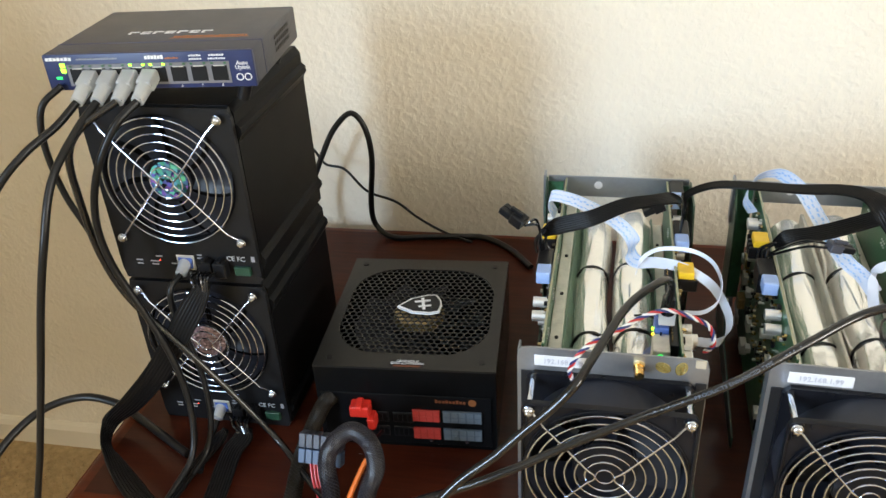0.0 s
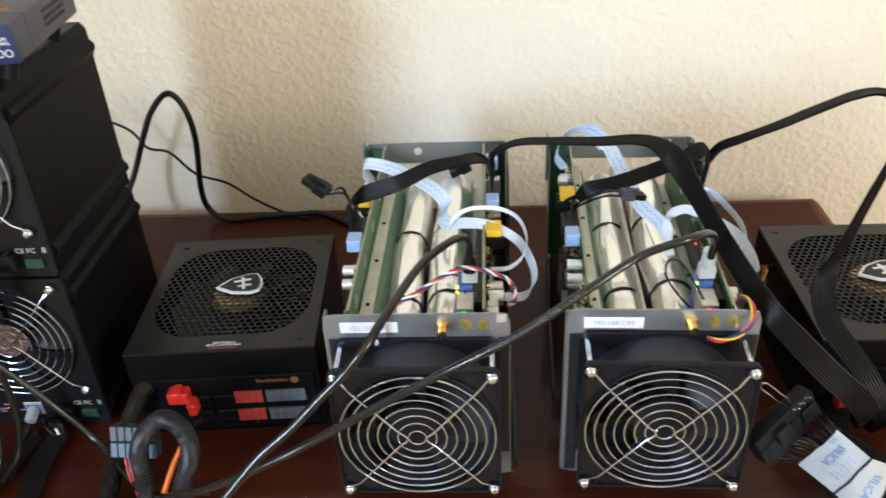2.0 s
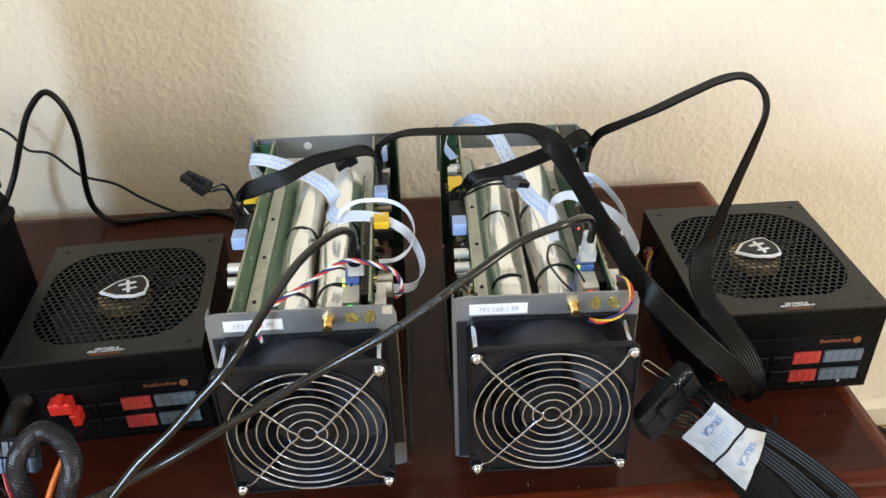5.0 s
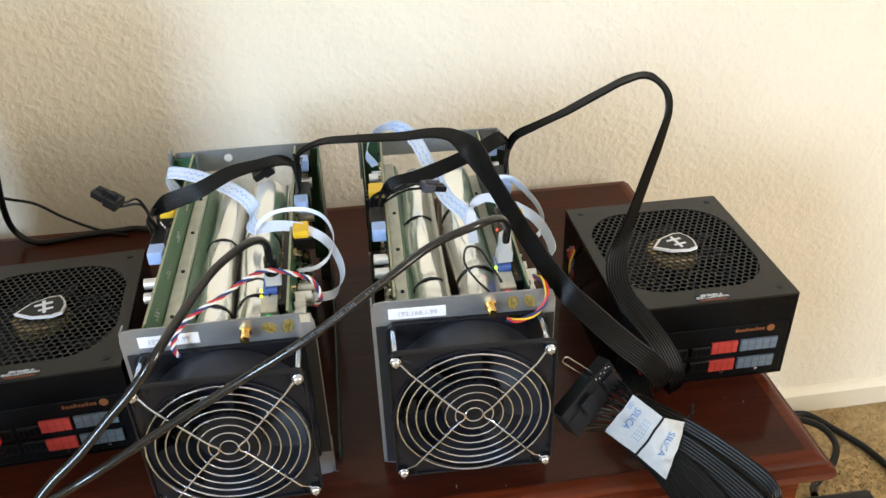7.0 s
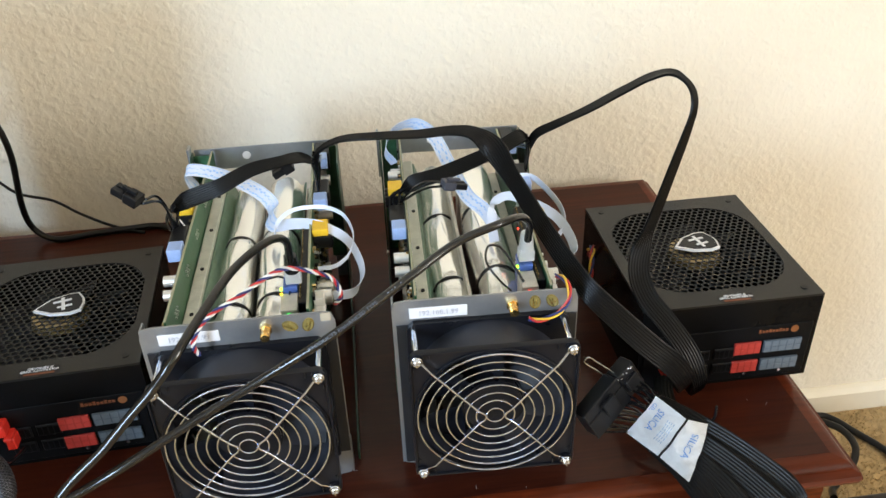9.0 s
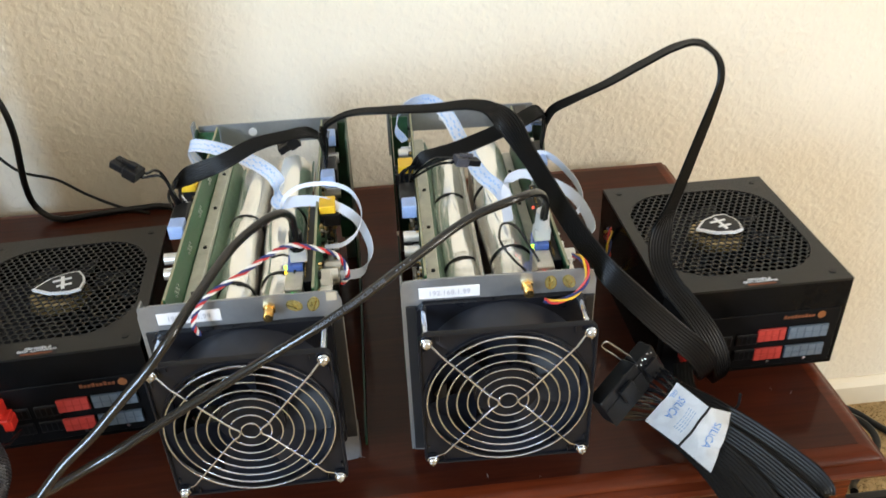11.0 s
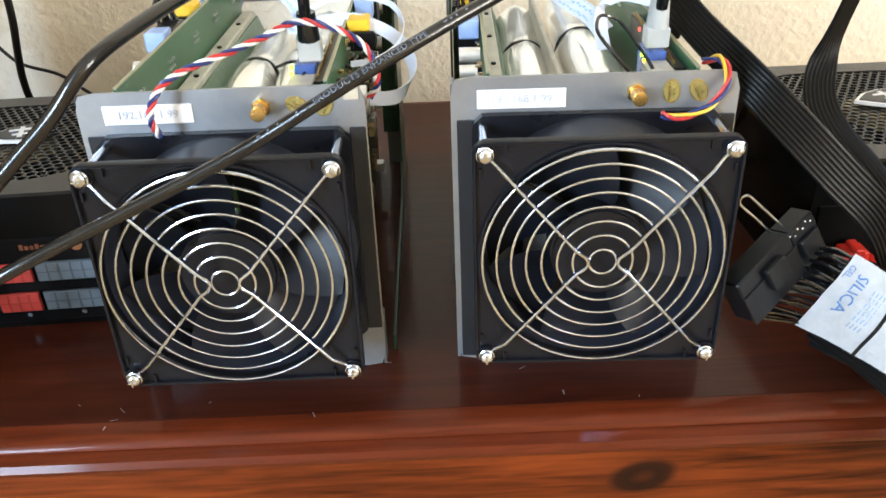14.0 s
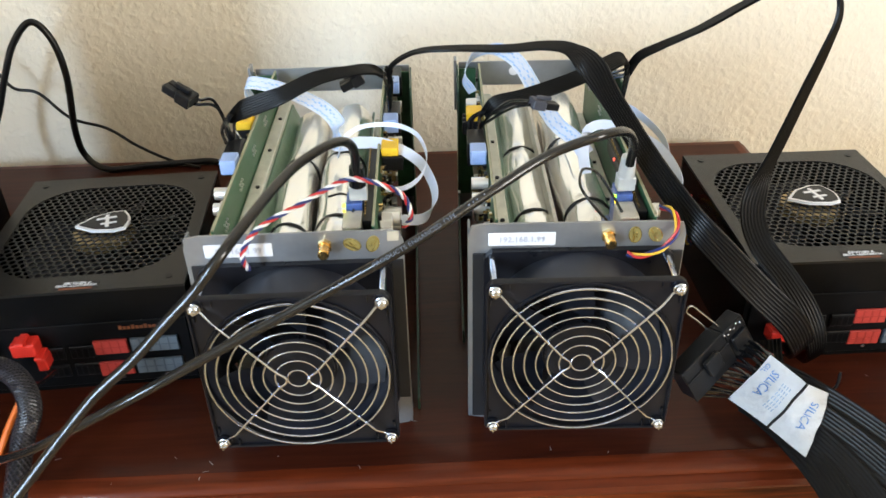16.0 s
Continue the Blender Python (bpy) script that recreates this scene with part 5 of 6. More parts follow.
def spare_plug(parent, a, b, w=0.0085, material=None):
    """A two-way plug from its wire end a to its mouth b."""
    a, b = Vector(a), Vector(b)
    d = (b - a).normalized()
    m = Matrix.Translation(a) @ d.to_track_quat("Z", "Y").to_matrix().to_4x4()
    n = (b - a).length
    bm = box(-w * 0.72, w * 0.72, -w * 0.5, w * 0.5, 0, n * 0.5, 0.0006, 1)
    bmesh.ops.transform(bm, matrix=m, verts=bm.verts)
    p = part("spare_plug", bm, material or PLASTIC, parent, "slate grey two-way spare plug" if material else "black two-way spare plug")
    for s in (-1, 1):
        bm = box(s * w * 0.34 - w * 0.3, s * w * 0.34 + w * 0.3, -w * 0.34, w * 0.34, n * 0.5, n, 0.0005, 1)
        bmesh.ops.transform(bm, matrix=m, verts=bm.verts)
        part("plug_nose", bm, PLASTIC, p)
    bm = box(-w * 0.2, w * 0.2, w * 0.5, w * 0.85, n * 0.15, n * 0.7, 0.0005, 1)
    bmesh.ops.transform(bm, matrix=m, verts=bm.verts)
    part("plug_latch", bm, material or PLASTIC, p)
    return p


def bunch(parent, a, mid, b, n, spread, r=0.0012):
    """Separate round wires that fan from a to b."""
    rng = random.Random(n)
    for k in range(n):
        f = (k - (n - 1) / 2) / max(1, n - 1)
        o = Vector(spread) * f
        j = Vector((rng.uniform(-1, 1), rng.uniform(-1, 1), rng.uniform(-1, 1))) * 0.002
        part("wire", tube([Vector(a) + o, Vector(mid) + o * 0.7 + j, Vector(b) + o * 0.5], r, 6, 6), RUBBER, parent)


c = power_ribbon([(0.300, 0.701, 0.926), (0.311, 0.699, 0.934), (0.326, 0.697, 0.940), (0.342, 0.696, 0.946), (0.366, 0.702, 0.955), (0.390, 0.709, 0.957), (0.405, 0.722, 0.953), (0.413, 0.732, 0.945)], [(-0.25, 0.6, 0.7), (-0.25, 0.65, 0.65), (-0.2, 0.8, 0.4), (-0.05, 0.95, 0.05), (0.0, 0.95, -0.1)], "flat black power cable lying across a mining rig", width=0.0150)
bunch(c, (0.301, 0.699, 0.908), (0.299, 0.701, 0.920), (0.304, 0.700, 0.931), 4, (0.012, 0.002, 0.0))
bunch(c, (0.414, 0.734, 0.948), (0.417, 0.735, 0.936), (0.416, 0.738, 0.914), 4, (0.002, 0.018, 0.0))
spare_plug(c, (0.288, 0.660, 0.957), (0.270, 0.669, 0.966))
bunch(c, (0.290, 0.662, 0.956), (0.297, 0.680, 0.946), (0.300, 0.699, 0.910), 2, (0.003, 0.002, 0.002), 0.0011)
spare_plug(c, (0.398, 0.718, 0.950), (0.382, 0.716, 0.942))
c = power_ribbon([(0.416, 0.742, 0.936), (0.420, 0.738, 0.950), (0.439, 0.729, 0.963), (0.467, 0.719, 0.968), (0.505, 0.718, 0.967), (0.532, 0.713, 0.970), (0.549, 0.703, 0.970), (0.562, 0.690, 0.961), (0.574, 0.662, 0.944), (0.592, 0.612, 0.919), (0.608, 0.572, 0.902), (0.629, 0.560, 0.881), (0.653, 0.553, 0.857), (0.676, 0.552, 0.834), (0.692, 0.560, 0.808), (0.700, 0.580, 0.785), (0.701, 0.596, 0.780)], [(0.05, 0.95, -0.25), (0.05, 0.95, -0.22), (0.05, 0.97, -0.1), (0.50, 0.80, 0.05), (0.30, -0.34, 0.88), (0.36, -0.25, 0.84), (0.55, 0.0, 0.78), (0.7, 0.2, 0.65), (0.95, 0.0, 0.3)], "flat black power cable arching between the mining rigs", width=0.0195, cores=9)
bunch(c, (0.417, 0.744, 0.938), (0.418, 0.760, 0.930), (0.417, 0.800, 0.914), 3, (0.004, 0.004, 0.008))
c = power_ribbon([(0.488, 0.708, 0.921), (0.497, 0.704, 0.930), (0.520, 0.704, 0.936), (0.548, 0.711, 0.942), (0.572, 0.717, 0.949), (0.592, 0.728, 0.953), (0.600, 0.737, 0.944)], [(-0.25, 0.6, 0.7), (-0.12, 0.85, 0.32), (-0.1, 0.86, 0.3), (-0.1, 0.85, 0.3), (0.0, 0.95, 0.0)], "flat black power cable lying over the second rig", width=0.0155)
bunch(c, (0.481, 0.706, 0.908), (0.482, 0.709, 0.918), (0.490, 0.707, 0.924), 4, (0.011, 0.002, 0.0))
bunch(c, (0.600, 0.738, 0.946), (0.602, 0.740, 0.934), (0.600, 0.742, 0.914), 4, (0.002, 0.016, 0.0))
spare_plug(c, (0.5165, 0.667, 0.9455), (0.5355, 0.672, 0.9400), 0.0070, SLATE)
bunch(c, (0.517, 0.668, 0.945), (0.502, 0.680, 0.938), (0.484, 0.709, 0.910), 2, (0.002, 0.003, 0.002), 0.0011)
c = power_ribbon([(0.601, 0.738, 0.938), (0.606, 0.728, 0.954), (0.620, 0.718, 0.966), (0.643, 0.710, 0.980), (0.6628, 0.6850, 1.0043), (0.6768, 0.6634, 1.0227), (0.6853, 0.6423, 1.0317), (0.6934, 0.6301, 1.0268), (0.6944, 0.6208, 1.0147), (0.6912, 0.6217, 0.9924), (0.6866, 0.6280, 0.9582), (0.6805, 0.6321, 0.9237), (0.674, 0.634, 0.895), (0.667, 0.620, 0.877), (0.670, 0.604, 0.862), (0.684, 0.588, 0.845), (0.697, 0.574, 0.826), (0.705, 0.566, 0.805), (0.708, 0.572, 0.786), (0.711, 0.594, 0.772)], [(0.0, 0.95, 0.0), (0.1, 0.95, -0.12), (0.15, 0.93, -0.2), (0.25, 0.92, -0.2), (0.5, 0.8, -0.15), (0.7, 0.65, -0.1), (0.8, 0.5, 0.15), (0.93, 0.1, 0.35), (0.8, 0.25, 0.5), (0.75, 0.2, 0.6), (0.95, 0.0, 0.3)], "flat black power cable in a tall loop to the power supply", width=0.0172)
bunch(c, (0.602, 0.740, 0.940), (0.606, 0.755, 0.932), (0.604, 0.800, 0.912), 3, (0.004, 0.004, 0.008))
# cables of the stacked boxes
c = power_ribbon([(0.034, 0.606, 0.921), (0.030, 0.597, 0.912), (0.018, 0.590, 0.893), (0.0, 0.586, 0.865), (-0.024, 0.587, 0.832), (-0.060, 0.592, 0.792), (-0.086, 0.592, 0.768), (-0.087, 0.578, 0.759), (-0.070, 0.560, 0.7565), (-0.042, 0.535, 0.7565), (-0.014, 0.515, 0.7565), (0.02, 0.502, 0.7565)], [(1, 0, 0), (0.9, 0, -0.4), (0.8, 0, -0.6), (0.3, 0.4, -0.75), (-0.25, 0.6, -0.6), (0.2, 0.85, -0.3), (0.5, 0.85, 0.0)], "flat black power cable from the upper box to the table", width=0.021)
bunch(c, (0.029, 0.613, 0.924), (0.029, 0.604, 0.924), (0.032, 0.599, 0.914), 6, (0.022, 0, 0.002))
c = power_ribbon([(0.042, 0.604, 0.764), (0.040, 0.594, 0.760), (0.036, 0.578, 0.7575), (0.040, 0.545, 0.7565), (0.045, 0.515, 0.7565), (0.05, 0.495, 0.754), (0.05, 0.478, 0.74)], [(1, 0, 0), (1, 0, 0)], "flat black power cable from the lower box")
bunch(c, (0.032, 0.613, 0.767), (0.034, 0.604, 0.768), (0.040, 0.598, 0.762), 6, (0.022, 0, 0.002))
c = power_ribbon([(0.020, 0.603, 0.760), (0.016, 0.585, 0.757), (0.008, 0.545, 0.7565), (0.006, 0.515, 0.7565)], [(1, 0, 0), (1, 0, 0)], "short flat black cable on the table by the boxes", width=0.012, cores=4)


# ---------- ribbon leads and small wires on the rigs ----------
FFC = mat("white_ribbon_lead", (0.64, 0.70, 0.84), 0.35, var=0.04, scale=120)


def ribbon_lead(pts, dirs, label, width=0.0125, marks=0, tail=1.0):
    c = thing("ribbon_lead", label, "ribbon lead", None, "white ribbon leads")
    line = smooth_path(pts, 8)
    up = lerp_dirs(dirs, len(line))
    sec = [(-width / 2, 0.0002), (width / 2, 0.0002), (width / 2, -0.0002), (-width / 2, -0.0002)]
    part("band", sweep(line, lambda f: [(u * (1 - (1 - tail) * min(1, max(0, (f - 0.5) / 0.2))), v) for u, v in sec], up=up), FFC, c)
    # rows of blue print along the band
    if marks:
        bm = bmesh.new()
        for i in range(2, min(marks, len(line) - 3)):
            p, q = line[i], line[i].lerp(line[i + 1], 0.75)
            t = (q - p).normalized()
            u = (up[i] - t * up[i].dot(t)).normalized()
            nn = t.cross(u) * 0.0005
            for off, w in ((-0.34 + 0.04 * math.sin(i * 2.3), 0.07 + 0.05 * math.sin(i * 1.7) ** 2), (0.06 + 0.05 * math.sin(i * 3.1), 0.12 * abs(math.cos(i * 2.9)) + 0.02), (0.40, 0.05)):
                for s in (1, -1):
                    a, b = u * width * off, u * width * (off + w)
                    bm.faces.new([bm.verts.new(v) for v in (p + a + nn * s, q + a + nn * s, q + b + nn * s, p + b + nn * s)])
        tagged(part("blue_print", bm, PALEINK, c, "rows of pale blue print", smooth=False), kind="stuff")
    return c


AL = (0.15, 0.85, 0.5)
ribbon_lead([(0.306, 0.775, 0.905), (0.301, 0.772, 0.917), (0.303, 0.766, 0.929), (0.322, 0.761, 0.928), (0.346, 0.749, 0.923), (0.366, 0.735, 0.917), (0.376, 0.724, 0.909), (0.374, 0.709, 0.905), (0.380, 0.696, 0.905), (0.396, 0.690, 0.909), (0.416, 0.680, 0.911), (0.436, 0.667, 0.905), (0.446, 0.643, 0.899), (0.447, 0.627, 0.892), (0.439, 0.618, 0.885), (0.424, 0.618, 0.884)], [AL, AL, AL, (0.5, 0.6, 0.6), (0.2, 0.85, 0.5), (0.2, 0.6, 0.75), (0.5, 0.1, 0.85), (0.3, 0.2, 0.93)], "white blue-printed ribbon lead curling over the first rig", 0.0125, 66, 0.6)
ribbon_lead([(0.378, 0.684, 0.900), (0.382, 0.690, 0.911), (0.392, 0.694, 0.918), (0.405, 0.694, 0.921), (0.423, 0.690, 0.9215), (0.437, 0.678, 0.919), (0.443, 0.661, 0.911), (0.439, 0.643, 0.905), (0.428, 0.635, 0.900), (0.414, 0.636, 0.898)], [(0.2, 0.2, 0.95), (0.1, 0.5, 0.85), (0.1, 0.3, 0.95), (0.2, 0.1, 0.97), (0.1, 0.3, 0.95)], "thin white ribbon lead looping beside the first rig", 0.0034)
ribbon_lead([(0.486, 0.803, 0.900), (0.479, 0.808, 0.913), (0.488, 0.822, 0.926), (0.508, 0.826, 0.9295), (0.524, 0.803, 0.926), (0.533, 0.752, 0.919), (0.541, 0.706, 0.913), (0.553, 0.688, 0.907), (0.560, 0.676, 0.900)], [(0.1, -0.4, 0.9), (0.1, -0.5, 0.8), (0.2, -0.45, 0.85), (0.8, 0.1, 0.45), (0.8, 0.35, 0.4), (0.75, 0.45, 0.45), (0.6, 0.6, 0.5)], "white blue-printed ribbon lead over the second rig", 0.0125, 58)
ribbon_lead([(0.556, 0.655, 0.895), (0.557, 0.672, 0.903), (0.561, 0.687, 0.912), (0.573, 0.692, 0.916), (0.588, 0.683, 0.915), (0.606, 0.664, 0.911), (0.614, 0.647, 0.904), (0.615, 0.628, 0.897), (0.606, 0.618, 0.891)], [(0.6, 0.5, 0.4), (0.3, 0.7, 0.3), (0.2, 0.6, 0.7), (0.5, 0.3, 0.75), (0.5, 0.2, 0.8)], "white ribbon lead curling beside the second rig", 0.008)
ribbon_lead([(0.590, 0.728, 0.915), (0.603, 0.726, 0.913), (0.612, 0.701, 0.911), (0.616, 0.675, 0.909), (0.614, 0.656, 0.904), (0.604, 0.645, 0.899)], [(0.2, 0.3, 0.93), (0.2, 0.1, 0.97), (0.2, 0.3, 0.93)], "narrow white ribbon lead beside the second rig", 0.0055)


def twisted_lead(pts, colours, label, turns, r=0.0012, off=0.0014):
    """Wires twisted round one another along a line."""
    c = thing("fan_lead", label, "fan wires")
    line = smooth_path(pts, 14)
    n = len(line)
    prev = Vector((0, 0, 1))
    frames = []
    for i in range(n):
        t = (line[min(i + 1, n - 1)] - line[max(i - 1, 0)]).normalized()
        prev = (prev - t * prev.dot(t)).normalized()
        frames.append((prev.copy(), t.cross(prev)))
    for k, m in enumerate(colours):
        pl = []
        for i, (u, v) in enumerate(frames):
            a = 2 * math.pi * (turns * i / n + k / len(colours))
            pl.append(line[i] + u * off * math.cos(a) + v * off * math.sin(a))
        part("wire", sweep(pl, circle(r, 7)), m, c)
    return c


twisted_lead([(0.333, 0.551, 0.893), (0.331, 0.549, 0.903), (0.336, 0.552, 0.914), (0.346, 0.560, 0.920), (0.364, 0.572, 0.924), (0.380, 0.584, 0.928), (0.396, 0.585, 0.934), (0.415, 0.583, 0.930), (0.427, 0.588, 0.919), (0.431, 0.590, 0.903), (0.426, 0.594, 0.893)], (WRED, WWHITE, WBLUE), "red, white and blue twisted fan wires on the first rig", 12, 0.00085, 0.001)
twisted_lead([(0.562, 0.553, 0.893), (0.568, 0.551, 0.892), (0.578, 0.551, 0.894), (0.587, 0.553, 0.899), (0.592, 0.556, 0.908), (0.591, 0.566, 0.914), (0.588, 0.580, 0.909)], (WRED, WBLUE, WYEL), "red, blue and yellow fan wires on the second rig", 1.8, 0.00085, 0.0011)
twisted_lead([(0.672, 0.735, 0.78), (0.663, 0.727, 0.792), (0.661, 0.720, 0.808), (0.664, 0.730, 0.819), (0.668, 0.742, 0.823), (0.668, 0.752, 0.814), (0.672, 0.760, 0.800)], (WRED, WYEL, WBLUE), "red, yellow and blue wires behind the power supply", 2.5, 0.001, 0.0016)
for pts, lab in (([(0.553, 0.572, 0.905), (0.544, 0.574, 0.915), (0.537, 0.584, 0.924), (0.541, 0.598, 0.928), (0.551, 0.600, 0.924), (0.559, 0.588, 0.914), (0.564, 0.580, 0.906)], "thin black wire loop on the second rig"), ([(0.390, 0.580, 0.898), (0.394, 0.592, 0.905), (0.394, 0.606, 0.907), (0.386, 0.618, 0.906), (0.376, 0.622, 0.902)], "thin black wire loop on the first rig")):
    c = thing("aerial_wire", lab, "thin wire")
    part("jacket", tube(pts, 0.0009, 7), RUBBER, c)


# ---------- loose bundle with its packet ----------
def packet_point(u, v):
    """The packet's surface: u from its sealed head to its tail, v across from the table side to the wall side."""
    head = Vector((0.640, 0.543, 0.779)).lerp(Vector((0.6526, 0.5255, 0.831)), v)
    tail = Vector((0.667, 0.4836, 0.784)).lerp(Vector((0.6955, 0.5217, 0.7995)), v)
    waist = Vector((0.6550, 0.511, 0.783)).lerp(Vector((0.6700, 0.5075, 0.822)), v)
    p = head.lerp(waist, u / 0.55) if u < 0.55 else waist.lerp(tail, (u - 0.55) / 0.45)
    lift = Vector((-0.15, -0.78, 0.60))
    arch = 4 * v * (1 - v)
    return p + lift * (0.006 * arch * (0.4 + 0.6 * abs(u - 0.55)) + 0.0011 * math.sin(11 * v + 7 * u) + 0.0006 * math.sin(23 * v - 17 * u) * (1 - math.exp(-abs(u - 0.55) * 9)) - 0.002 * math.exp(-((u - 0.55) / 0.07) ** 2))


def cable_bundle():
    c = thing("cable_bundle", "bundle of flat black cables with a wide connector", "cable bundle")
    # wide two-piece connector propped up, its wires leaving below
    along = Vector((0.74, 0.50, 0.42)).normalized()
    down = Vector((0.45, 0.0, -0.80))
    down = (down - along * down.dot(along)).normalized()
    m = Matrix.Translation((0.627, 0.552, 0.8115)) @ Matrix((down, along, down.cross(along))).transposed().to_4x4()

    def piece(name, bm, parent, label=""):
        bmesh.ops.transform(bm, matrix=m, verts=bm.verts)
        return part(name, bm, PLASTIC, parent, label)

    hd = piece("connector", box(-0.013, 0.013, -0.030, 0.010, -0.0068, 0.0068, 0.0008, 1), c, "wide black many-pin connector")
    piece("side_connector", box(-0.012, 0.014, 0.0104, 0.029, -0.0064, 0.0064, 0.0008, 1), hd)
    piece("collar", box(-0.004, 0.0135, -0.0305, 0.0102, 0.0069, 0.0078, 0.0003, 1), hd)
    piece("latch", box(-0.009, 0.004, -0.014, -0.001, 0.0079, 0.0115, 0.0006, 1), hd)
    piece("latch", box(-0.004, 0.007, 0.013, 0.026, 0.0065, 0.0095, 0.0006, 1), hd)
    for i in range(6):
        bm = bmesh.new()
        bmesh.ops.create_uvsphere(bm, u_segments=8, v_segments=6, radius=0.0008, matrix=m @ Matrix.Translation((-0.0105 + 0.0022 * (i % 2), 0.010 + 0.0030 * i, 0.0068)))
        part("pin", bm, NICKEL, hd)
    clip = [(0.629, 0.557, 0.822), (0.616, 0.556, 0.835), (0.608, 0.556, 0.842), (0.6065, 0.556, 0.846), (0.610, 0.556, 0.848), (0.616, 0.556, 0.843), (0.631, 0.557, 0.829)]
    part("wire_clip", tube(clip, 0.0006, 6), NICKEL, hd, "bent bare wire clip in the connector")
    rng = random.Random(7)
    for k in range(24):
        f = (k % 12) / 11 - 0.5
        a = m @ Vector((0.0125, f * 0.053, 0.0035 if k < 12 else -0.0035))
        e = Vector((0.6525, 0.5385, 0.801)) + Vector((0.011, -0.012, 0.044)) * f + Vector((rng.uniform(-1, 1), rng.uniform(-1, 1), rng.uniform(-1, 1))) * 0.003
        mid = a.lerp(e, 0.5) + Vector((0, 0, 0.001 + rng.uniform(-0.0015, 0.0015)))
        part("wire", tube([a, mid, e], 0.0010, 6, 6), GLOSSWIRE, c)
    # ribbons beyond the packet, fanned and folded over the table's edge
    ends = [((0.657, 0.5495, 0.794), (0.679, 0.5205, 0.791), (0.7052, 0.4896, 0.7825), (0.7261, 0.4597, 0.7722), (0.733, 0.447, 0.766), (0.722, 0.446, 0.759)),
            ((0.659, 0.5515, 0.8), (0.685, 0.5275, 0.797), (0.7112, 0.5036, 0.7885), (0.7351, 0.4786, 0.7772), (0.741, 0.466, 0.771), (0.731, 0.462, 0.764)),
            ((0.655, 0.5455, 0.787), (0.673, 0.5155, 0.783), (0.6932, 0.4816, 0.7755), (0.7061, 0.4506, 0.7642), (0.708, 0.436, 0.755), (0.7, 0.436, 0.744)),
            ((0.653, 0.5455, 0.778), (0.669, 0.5135, 0.775), (0.6813, 0.4796, 0.7685), (0.6881, 0.4466, 0.7582), (0.69, 0.424, 0.742), (0.688, 0.414, 0.72)),
            ((0.657, 0.5515, 0.769), (0.679, 0.5275, 0.766), (0.7092, 0.5016, 0.7635), (0.7301, 0.4727, 0.7602), (0.731, 0.456, 0.756), (0.72, 0.45, 0.752)),
            ((0.662, 0.5535, 0.784), (0.689, 0.5355, 0.781), (0.7192, 0.5136, 0.7735), (0.7421, 0.4906, 0.7662), (0.746, 0.478, 0.762), (0.738, 0.474, 0.757))]
    for k, e in enumerate(ends):
        line = smooth_path(e, 8)
        part("flat_cable", sweep(line, ribbon_section(0.019, 8), up=lerp_dirs([(0.55, 0.25, 0.8), (0.6, 0.45, 0.65), (0.6, 0.55, 0.55), (0.5, 0.7, 0.3)], len(line))), RIBBON, c)
    # loose round tails and a strip behind
    part("flat_cable", sweep(smooth_path([(0.690, 0.598, 0.782), (0.684, 0.575, 0.778), (0.687, 0.548, 0.774), (0.698, 0.522, 0.769), (0.708, 0.505, 0.762)]), ribbon_section(0.016, 6), up=(0.85, 0.3, 0.4)), RIBBON, c)
    part("cable_tie_tail", tube([(0.690, 0.528, 0.792), (0.701, 0.526, 0.800), (0.7025, 0.5275, 0.812)], 0.0011, 6), PLASTIC, c)
    part("cable_tie", tube([packet_point(0.55, v / 8) + Vector((-0.0002, -0.0012, 0.0009)) for v in range(9)], 0.0009, 6), PLASTIC, c, "black cable tie round the packet")
    return c


cable_bundle()


def silica_packet():
    c = thing("silica_packet", "white silica gel packet with blue print", "silica packet")
    bm = bmesh.new()
    nu, nv = 30, 20
    g = [[bm.verts.new(packet_point(i / nu, j / nv)) for j in range(nv + 1)] for i in range(nu + 1)]
    for i in range(nu):
        for j in range(nv):
            bm.faces.new((g[i][j], g[i + 1][j], g[i + 1][j + 1], g[i][j + 1]))
    bmesh.ops.solidify(bm, geom=bm.faces[:], thickness=0.0006)
    part("sachet", bm, mat("tissue_sachet", (0.80, 0.82, 0.85), 0.7, var=0.06, scale=90, bump=0.9, bump_scale=260), c, "crinkled white tissue sachet")

    def wrap(name, text, size, u0, v0):
        tmp = letters(name, text, size, INKBLUE, c, Matrix.Identity(4), "blue printed word")
        for vert in tmp.data.vertices:
            v = v0 - vert.co.x / 0.054
            u = u0 + vert.co.y / 0.062
            e = 0.002
            p = packet_point(u, v)
            nrm = (packet_point(u + e, v) - p).cross(packet_point(u, v + e) - p).normalized()
            if nrm.y > 0:
                nrm = -nrm
            vert.co = p + nrm * 0.0012

    wrap("word", "SILICA", 0.0094, 0.19, 0.60)
    wrap("word", "SILICA", 0.0094, 0.80, 0.52)
    wrap("word", "GEL", 0.0058, 0.055, 0.80)
    for k in range(4):
        bm = bmesh.new()
        for i in range(6):
            u, v = 0.33 + 0.035 * k, 0.25 + 0.09 * i
            q = [packet_point(u, v), packet_point(u + 0.014, v), packet_point(u + 0.014, v + 0.06), packet_point(u, v + 0.06)]
            bm.faces.new([bm.verts.new(p + Vector((-0.0002, -0.0011, 0.0006))) for p in q])
        part("print_bar", bm, mat("faint_blue_print", (0.42, 0.52, 0.66), 0.7), c, smooth=False)
    return c


silica_packet()


# ---------- braided cables at the first power supply ----------
STRAND = mat("pale_strand", (0.022, 0.020, 0.030), 0.35, var=0.9, scale=400, spec=0.5)


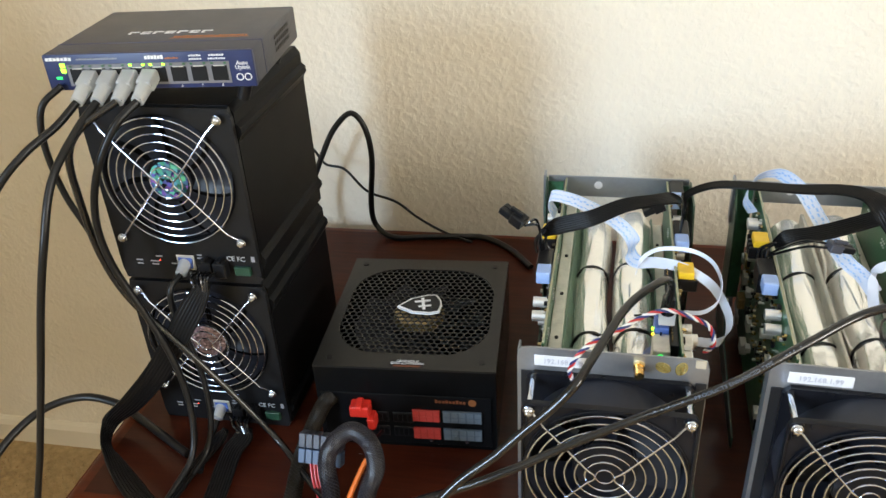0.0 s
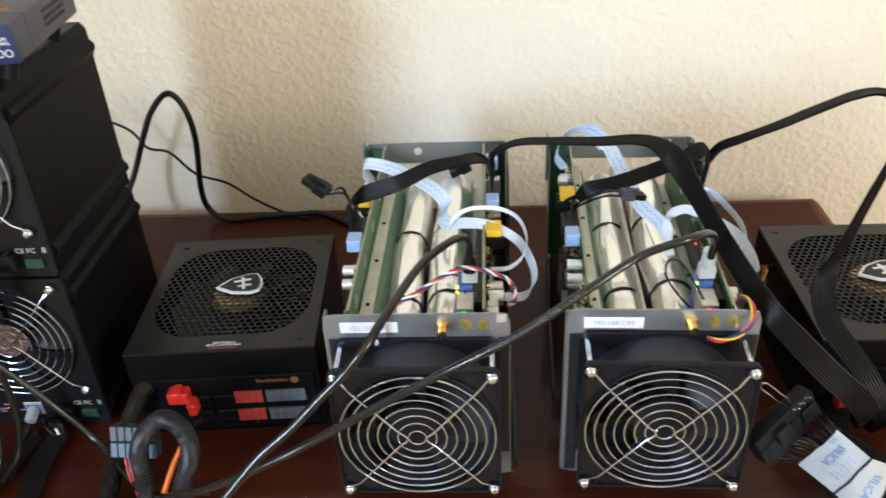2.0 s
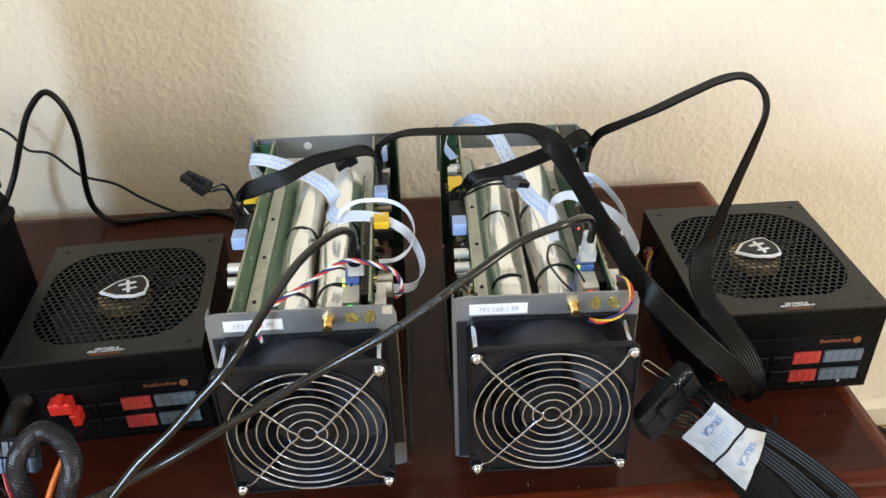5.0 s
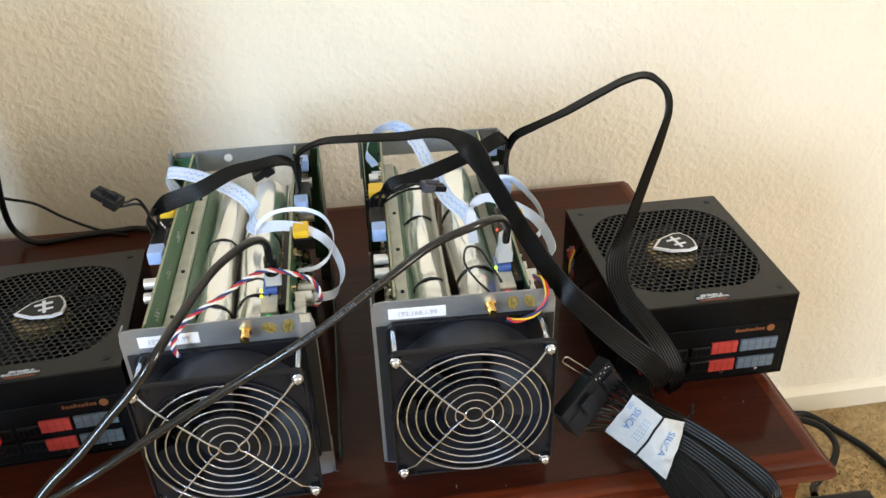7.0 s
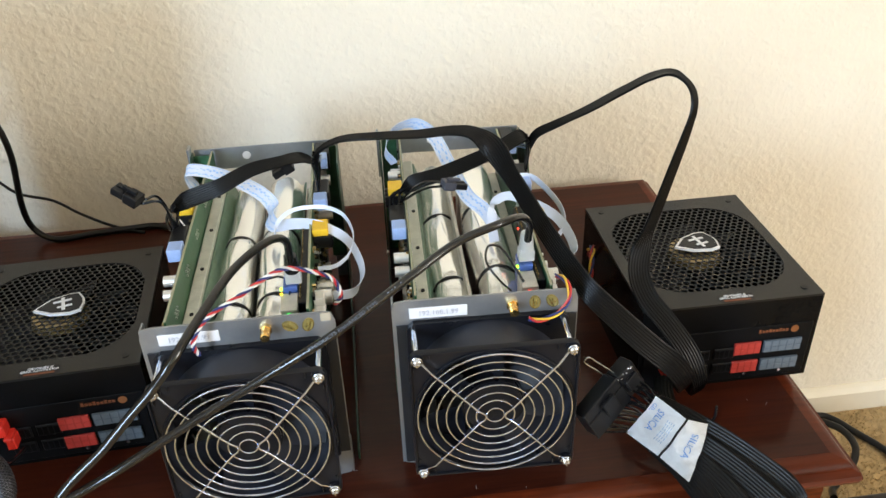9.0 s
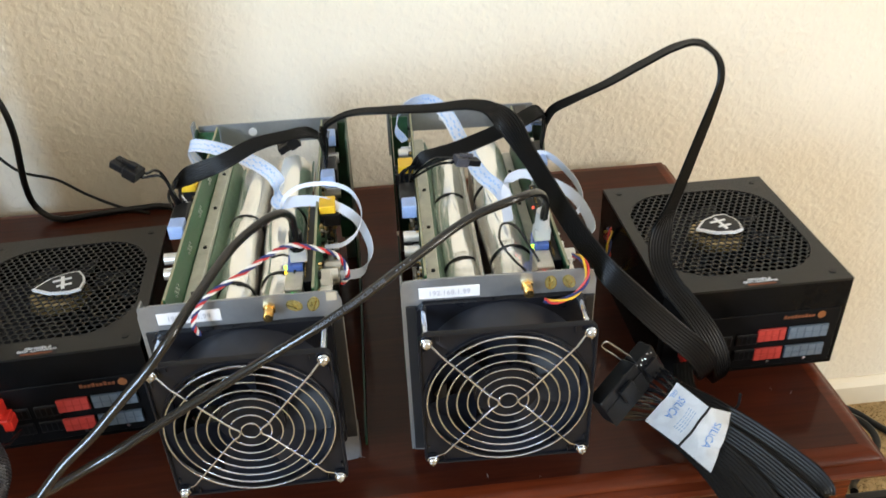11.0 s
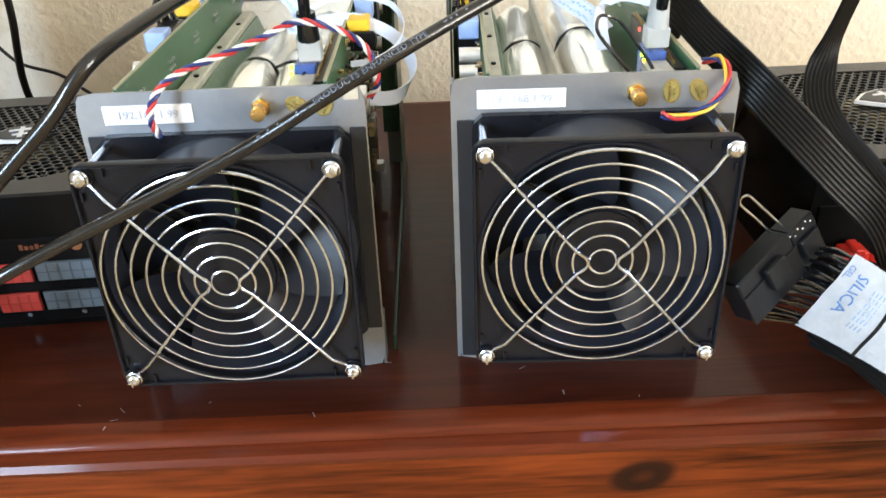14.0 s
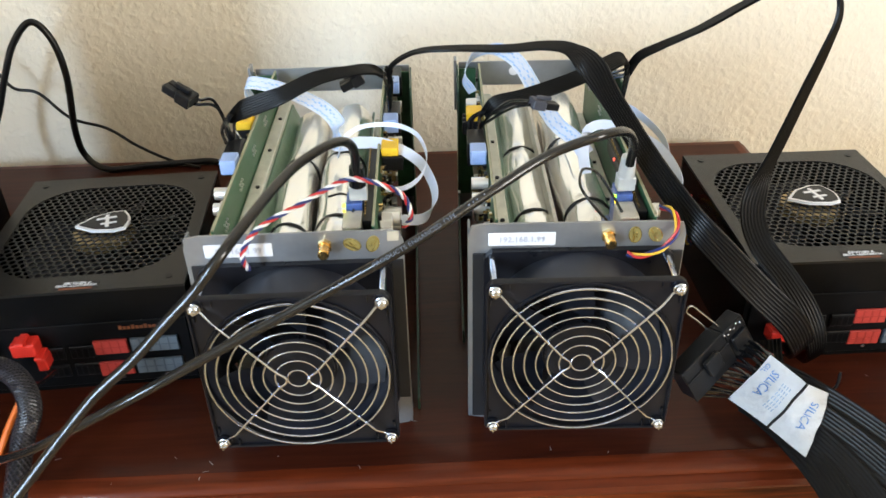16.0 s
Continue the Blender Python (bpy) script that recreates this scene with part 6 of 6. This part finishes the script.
def braided_cable(pts, r, label, material, strand, other):
    c = thing("braided_cable", label, "braided cable")
    line = smooth_path(pts, 10)
    part("sleeve", sweep(line, circle(r, 18)), material, c)
    # the weave: fine strands wound both ways
    prev = Vector((0, 0, 1))
    fr = []
    for i, p in enumerate(line):
        t = (line[min(i + 1, len(line) - 1)] - line[max(i - 1, 0)]).normalized()
        prev = (prev - t * prev.dot(t)).normalized()
        fr.append((p, prev.copy(), t.cross(prev)))
    cols = 12
    for s, shade in ((1, strand), (-1, other)):
        bm = bmesh.new()
        for k in range(cols):
            pl = []
            for i, (p, u, v) in enumerate(fr):
                a = s * i * 0.5 + 2 * math.pi * k / cols
                pl.append(p + (u * math.cos(a) + v * math.sin(a)) * (r + 0.0002))
            sweep(pl, circle(0.00052, 4), bm)
        tagged(part("strand", bm, shade, c, "fine woven strands", smooth=False), kind="stuff")
    return c


b = braided_cable([(0.154, 0.495, 0.760), (0.150, 0.520, 0.781), (0.146, 0.531, 0.807), (0.151, 0.540, 0.820), (0.165, 0.545, 0.830), (0.180, 0.540, 0.824), (0.186, 0.531, 0.808), (0.180, 0.520, 0.789), (0.176, 0.495, 0.760)], 0.0066, "thick grey-black braided cable standing in a loop", BRAID, mat("grey_strand", (0.009, 0.008, 0.010), 0.35, var=0.9, scale=300, spec=0.5), STRAND)
BROWNST = mat("brown_strand", (0.010, 0.007, 0.004), 0.5, var=0.7, scale=300, spec=0.25)
b2 = braided_cable([(0.124, 0.612, 0.803), (0.119, 0.603, 0.800), (0.111, 0.590, 0.784), (0.106, 0.567, 0.768), (0.110, 0.535, 0.762), (0.116, 0.505, 0.762), (0.128, 0.475, 0.760)], 0.0066, "brown-black braided cable leaving the power supply", BRAIDB, BROWNST, BROWNST)
c = thing("grey_connector", "grey six-way connector with red and orange wires", "connector")
m = Matrix.Translation((0.134, 0.552, 0.800)) @ Euler((radians(-25), 0, radians(-3))).to_matrix().to_4x4()
for k in range(6):
    x = -0.0185 + k * 0.0062
    for nm, z0, z1, mm in (("upper_cell", 0.0005, 0.0125, SLATE), ("lower_cell", -0.0125, -0.0005, mat("steel_blue_cell", (0.055, 0.09, 0.165), 0.45))):
        bm = box(x, x + 0.0058, -0.004, 0.006, z0, z1, 0.0006, 1)
        bmesh.ops.transform(bm, matrix=m, verts=bm.verts)
        part(nm, bm, mm, c)
for k, (mm, x) in enumerate(((WRED, -0.009), (WRED, -0.006), (WRED, -0.003))):
    a = m @ Vector((x, 0.0, -0.012))
    part("wire", tube([a, a + Vector((0.003, -0.008, -0.012)), a + Vector((0.008, -0.014, -0.028)), a + Vector((0.014, -0.02, -0.045))], 0.0012, 7), mm, c)
part("wire", tube([(0.176, 0.540, 0.806), (0.170, 0.528, 0.795), (0.163, 0.512, 0.778), (0.157, 0.496, 0.762)], 0.0022, 8), ORWIRE, c, "bright orange wire")
part("wire", tube([(0.172, 0.597, 0.782), (0.168, 0.58, 0.786), (0.165, 0.565, 0.80)], 0.0014, 8), RUBBER, c)

# ---------- on the floor beside the table ----------
mains_lead([(0.86, 1.0, 0.40), (0.98, 1.005, 0.31), (1.10, 1.012, 0.268), (1.168, 1.012, 0.2675), (1.189, 1.000, 0.2675), (1.208, 0.968, 0.2675), (1.232, 0.926, 0.2675), (1.245, 0.88, 0.2675), (1.25, 0.82, 0.2675)], "black power cable on the carpet", 0.0055)
mains_lead([(0.95, 0.99, 0.30), (1.05, 0.99, 0.275), (1.12, 0.985, 0.29), (1.160, 0.955, 0.30), (1.172, 0.918, 0.295), (1.150, 0.885, 0.285), (1.11, 0.86, 0.275), (1.09, 0.83, 0.29)], "black power cable looped on the carpet", 0.0055)
c = thing("power_brick", "black plastic power brick on the carpet", "power brick")
part("case", box(1.03, 1.15, 0.73, 0.805, FLOOR + 0.001, 0.325, 0.007, 3), PLASTIC, c)
part("label_plate", box(1.05, 1.12, 0.745, 0.79, 0.3251, 0.3255), BLACKMET, c, smooth=False)
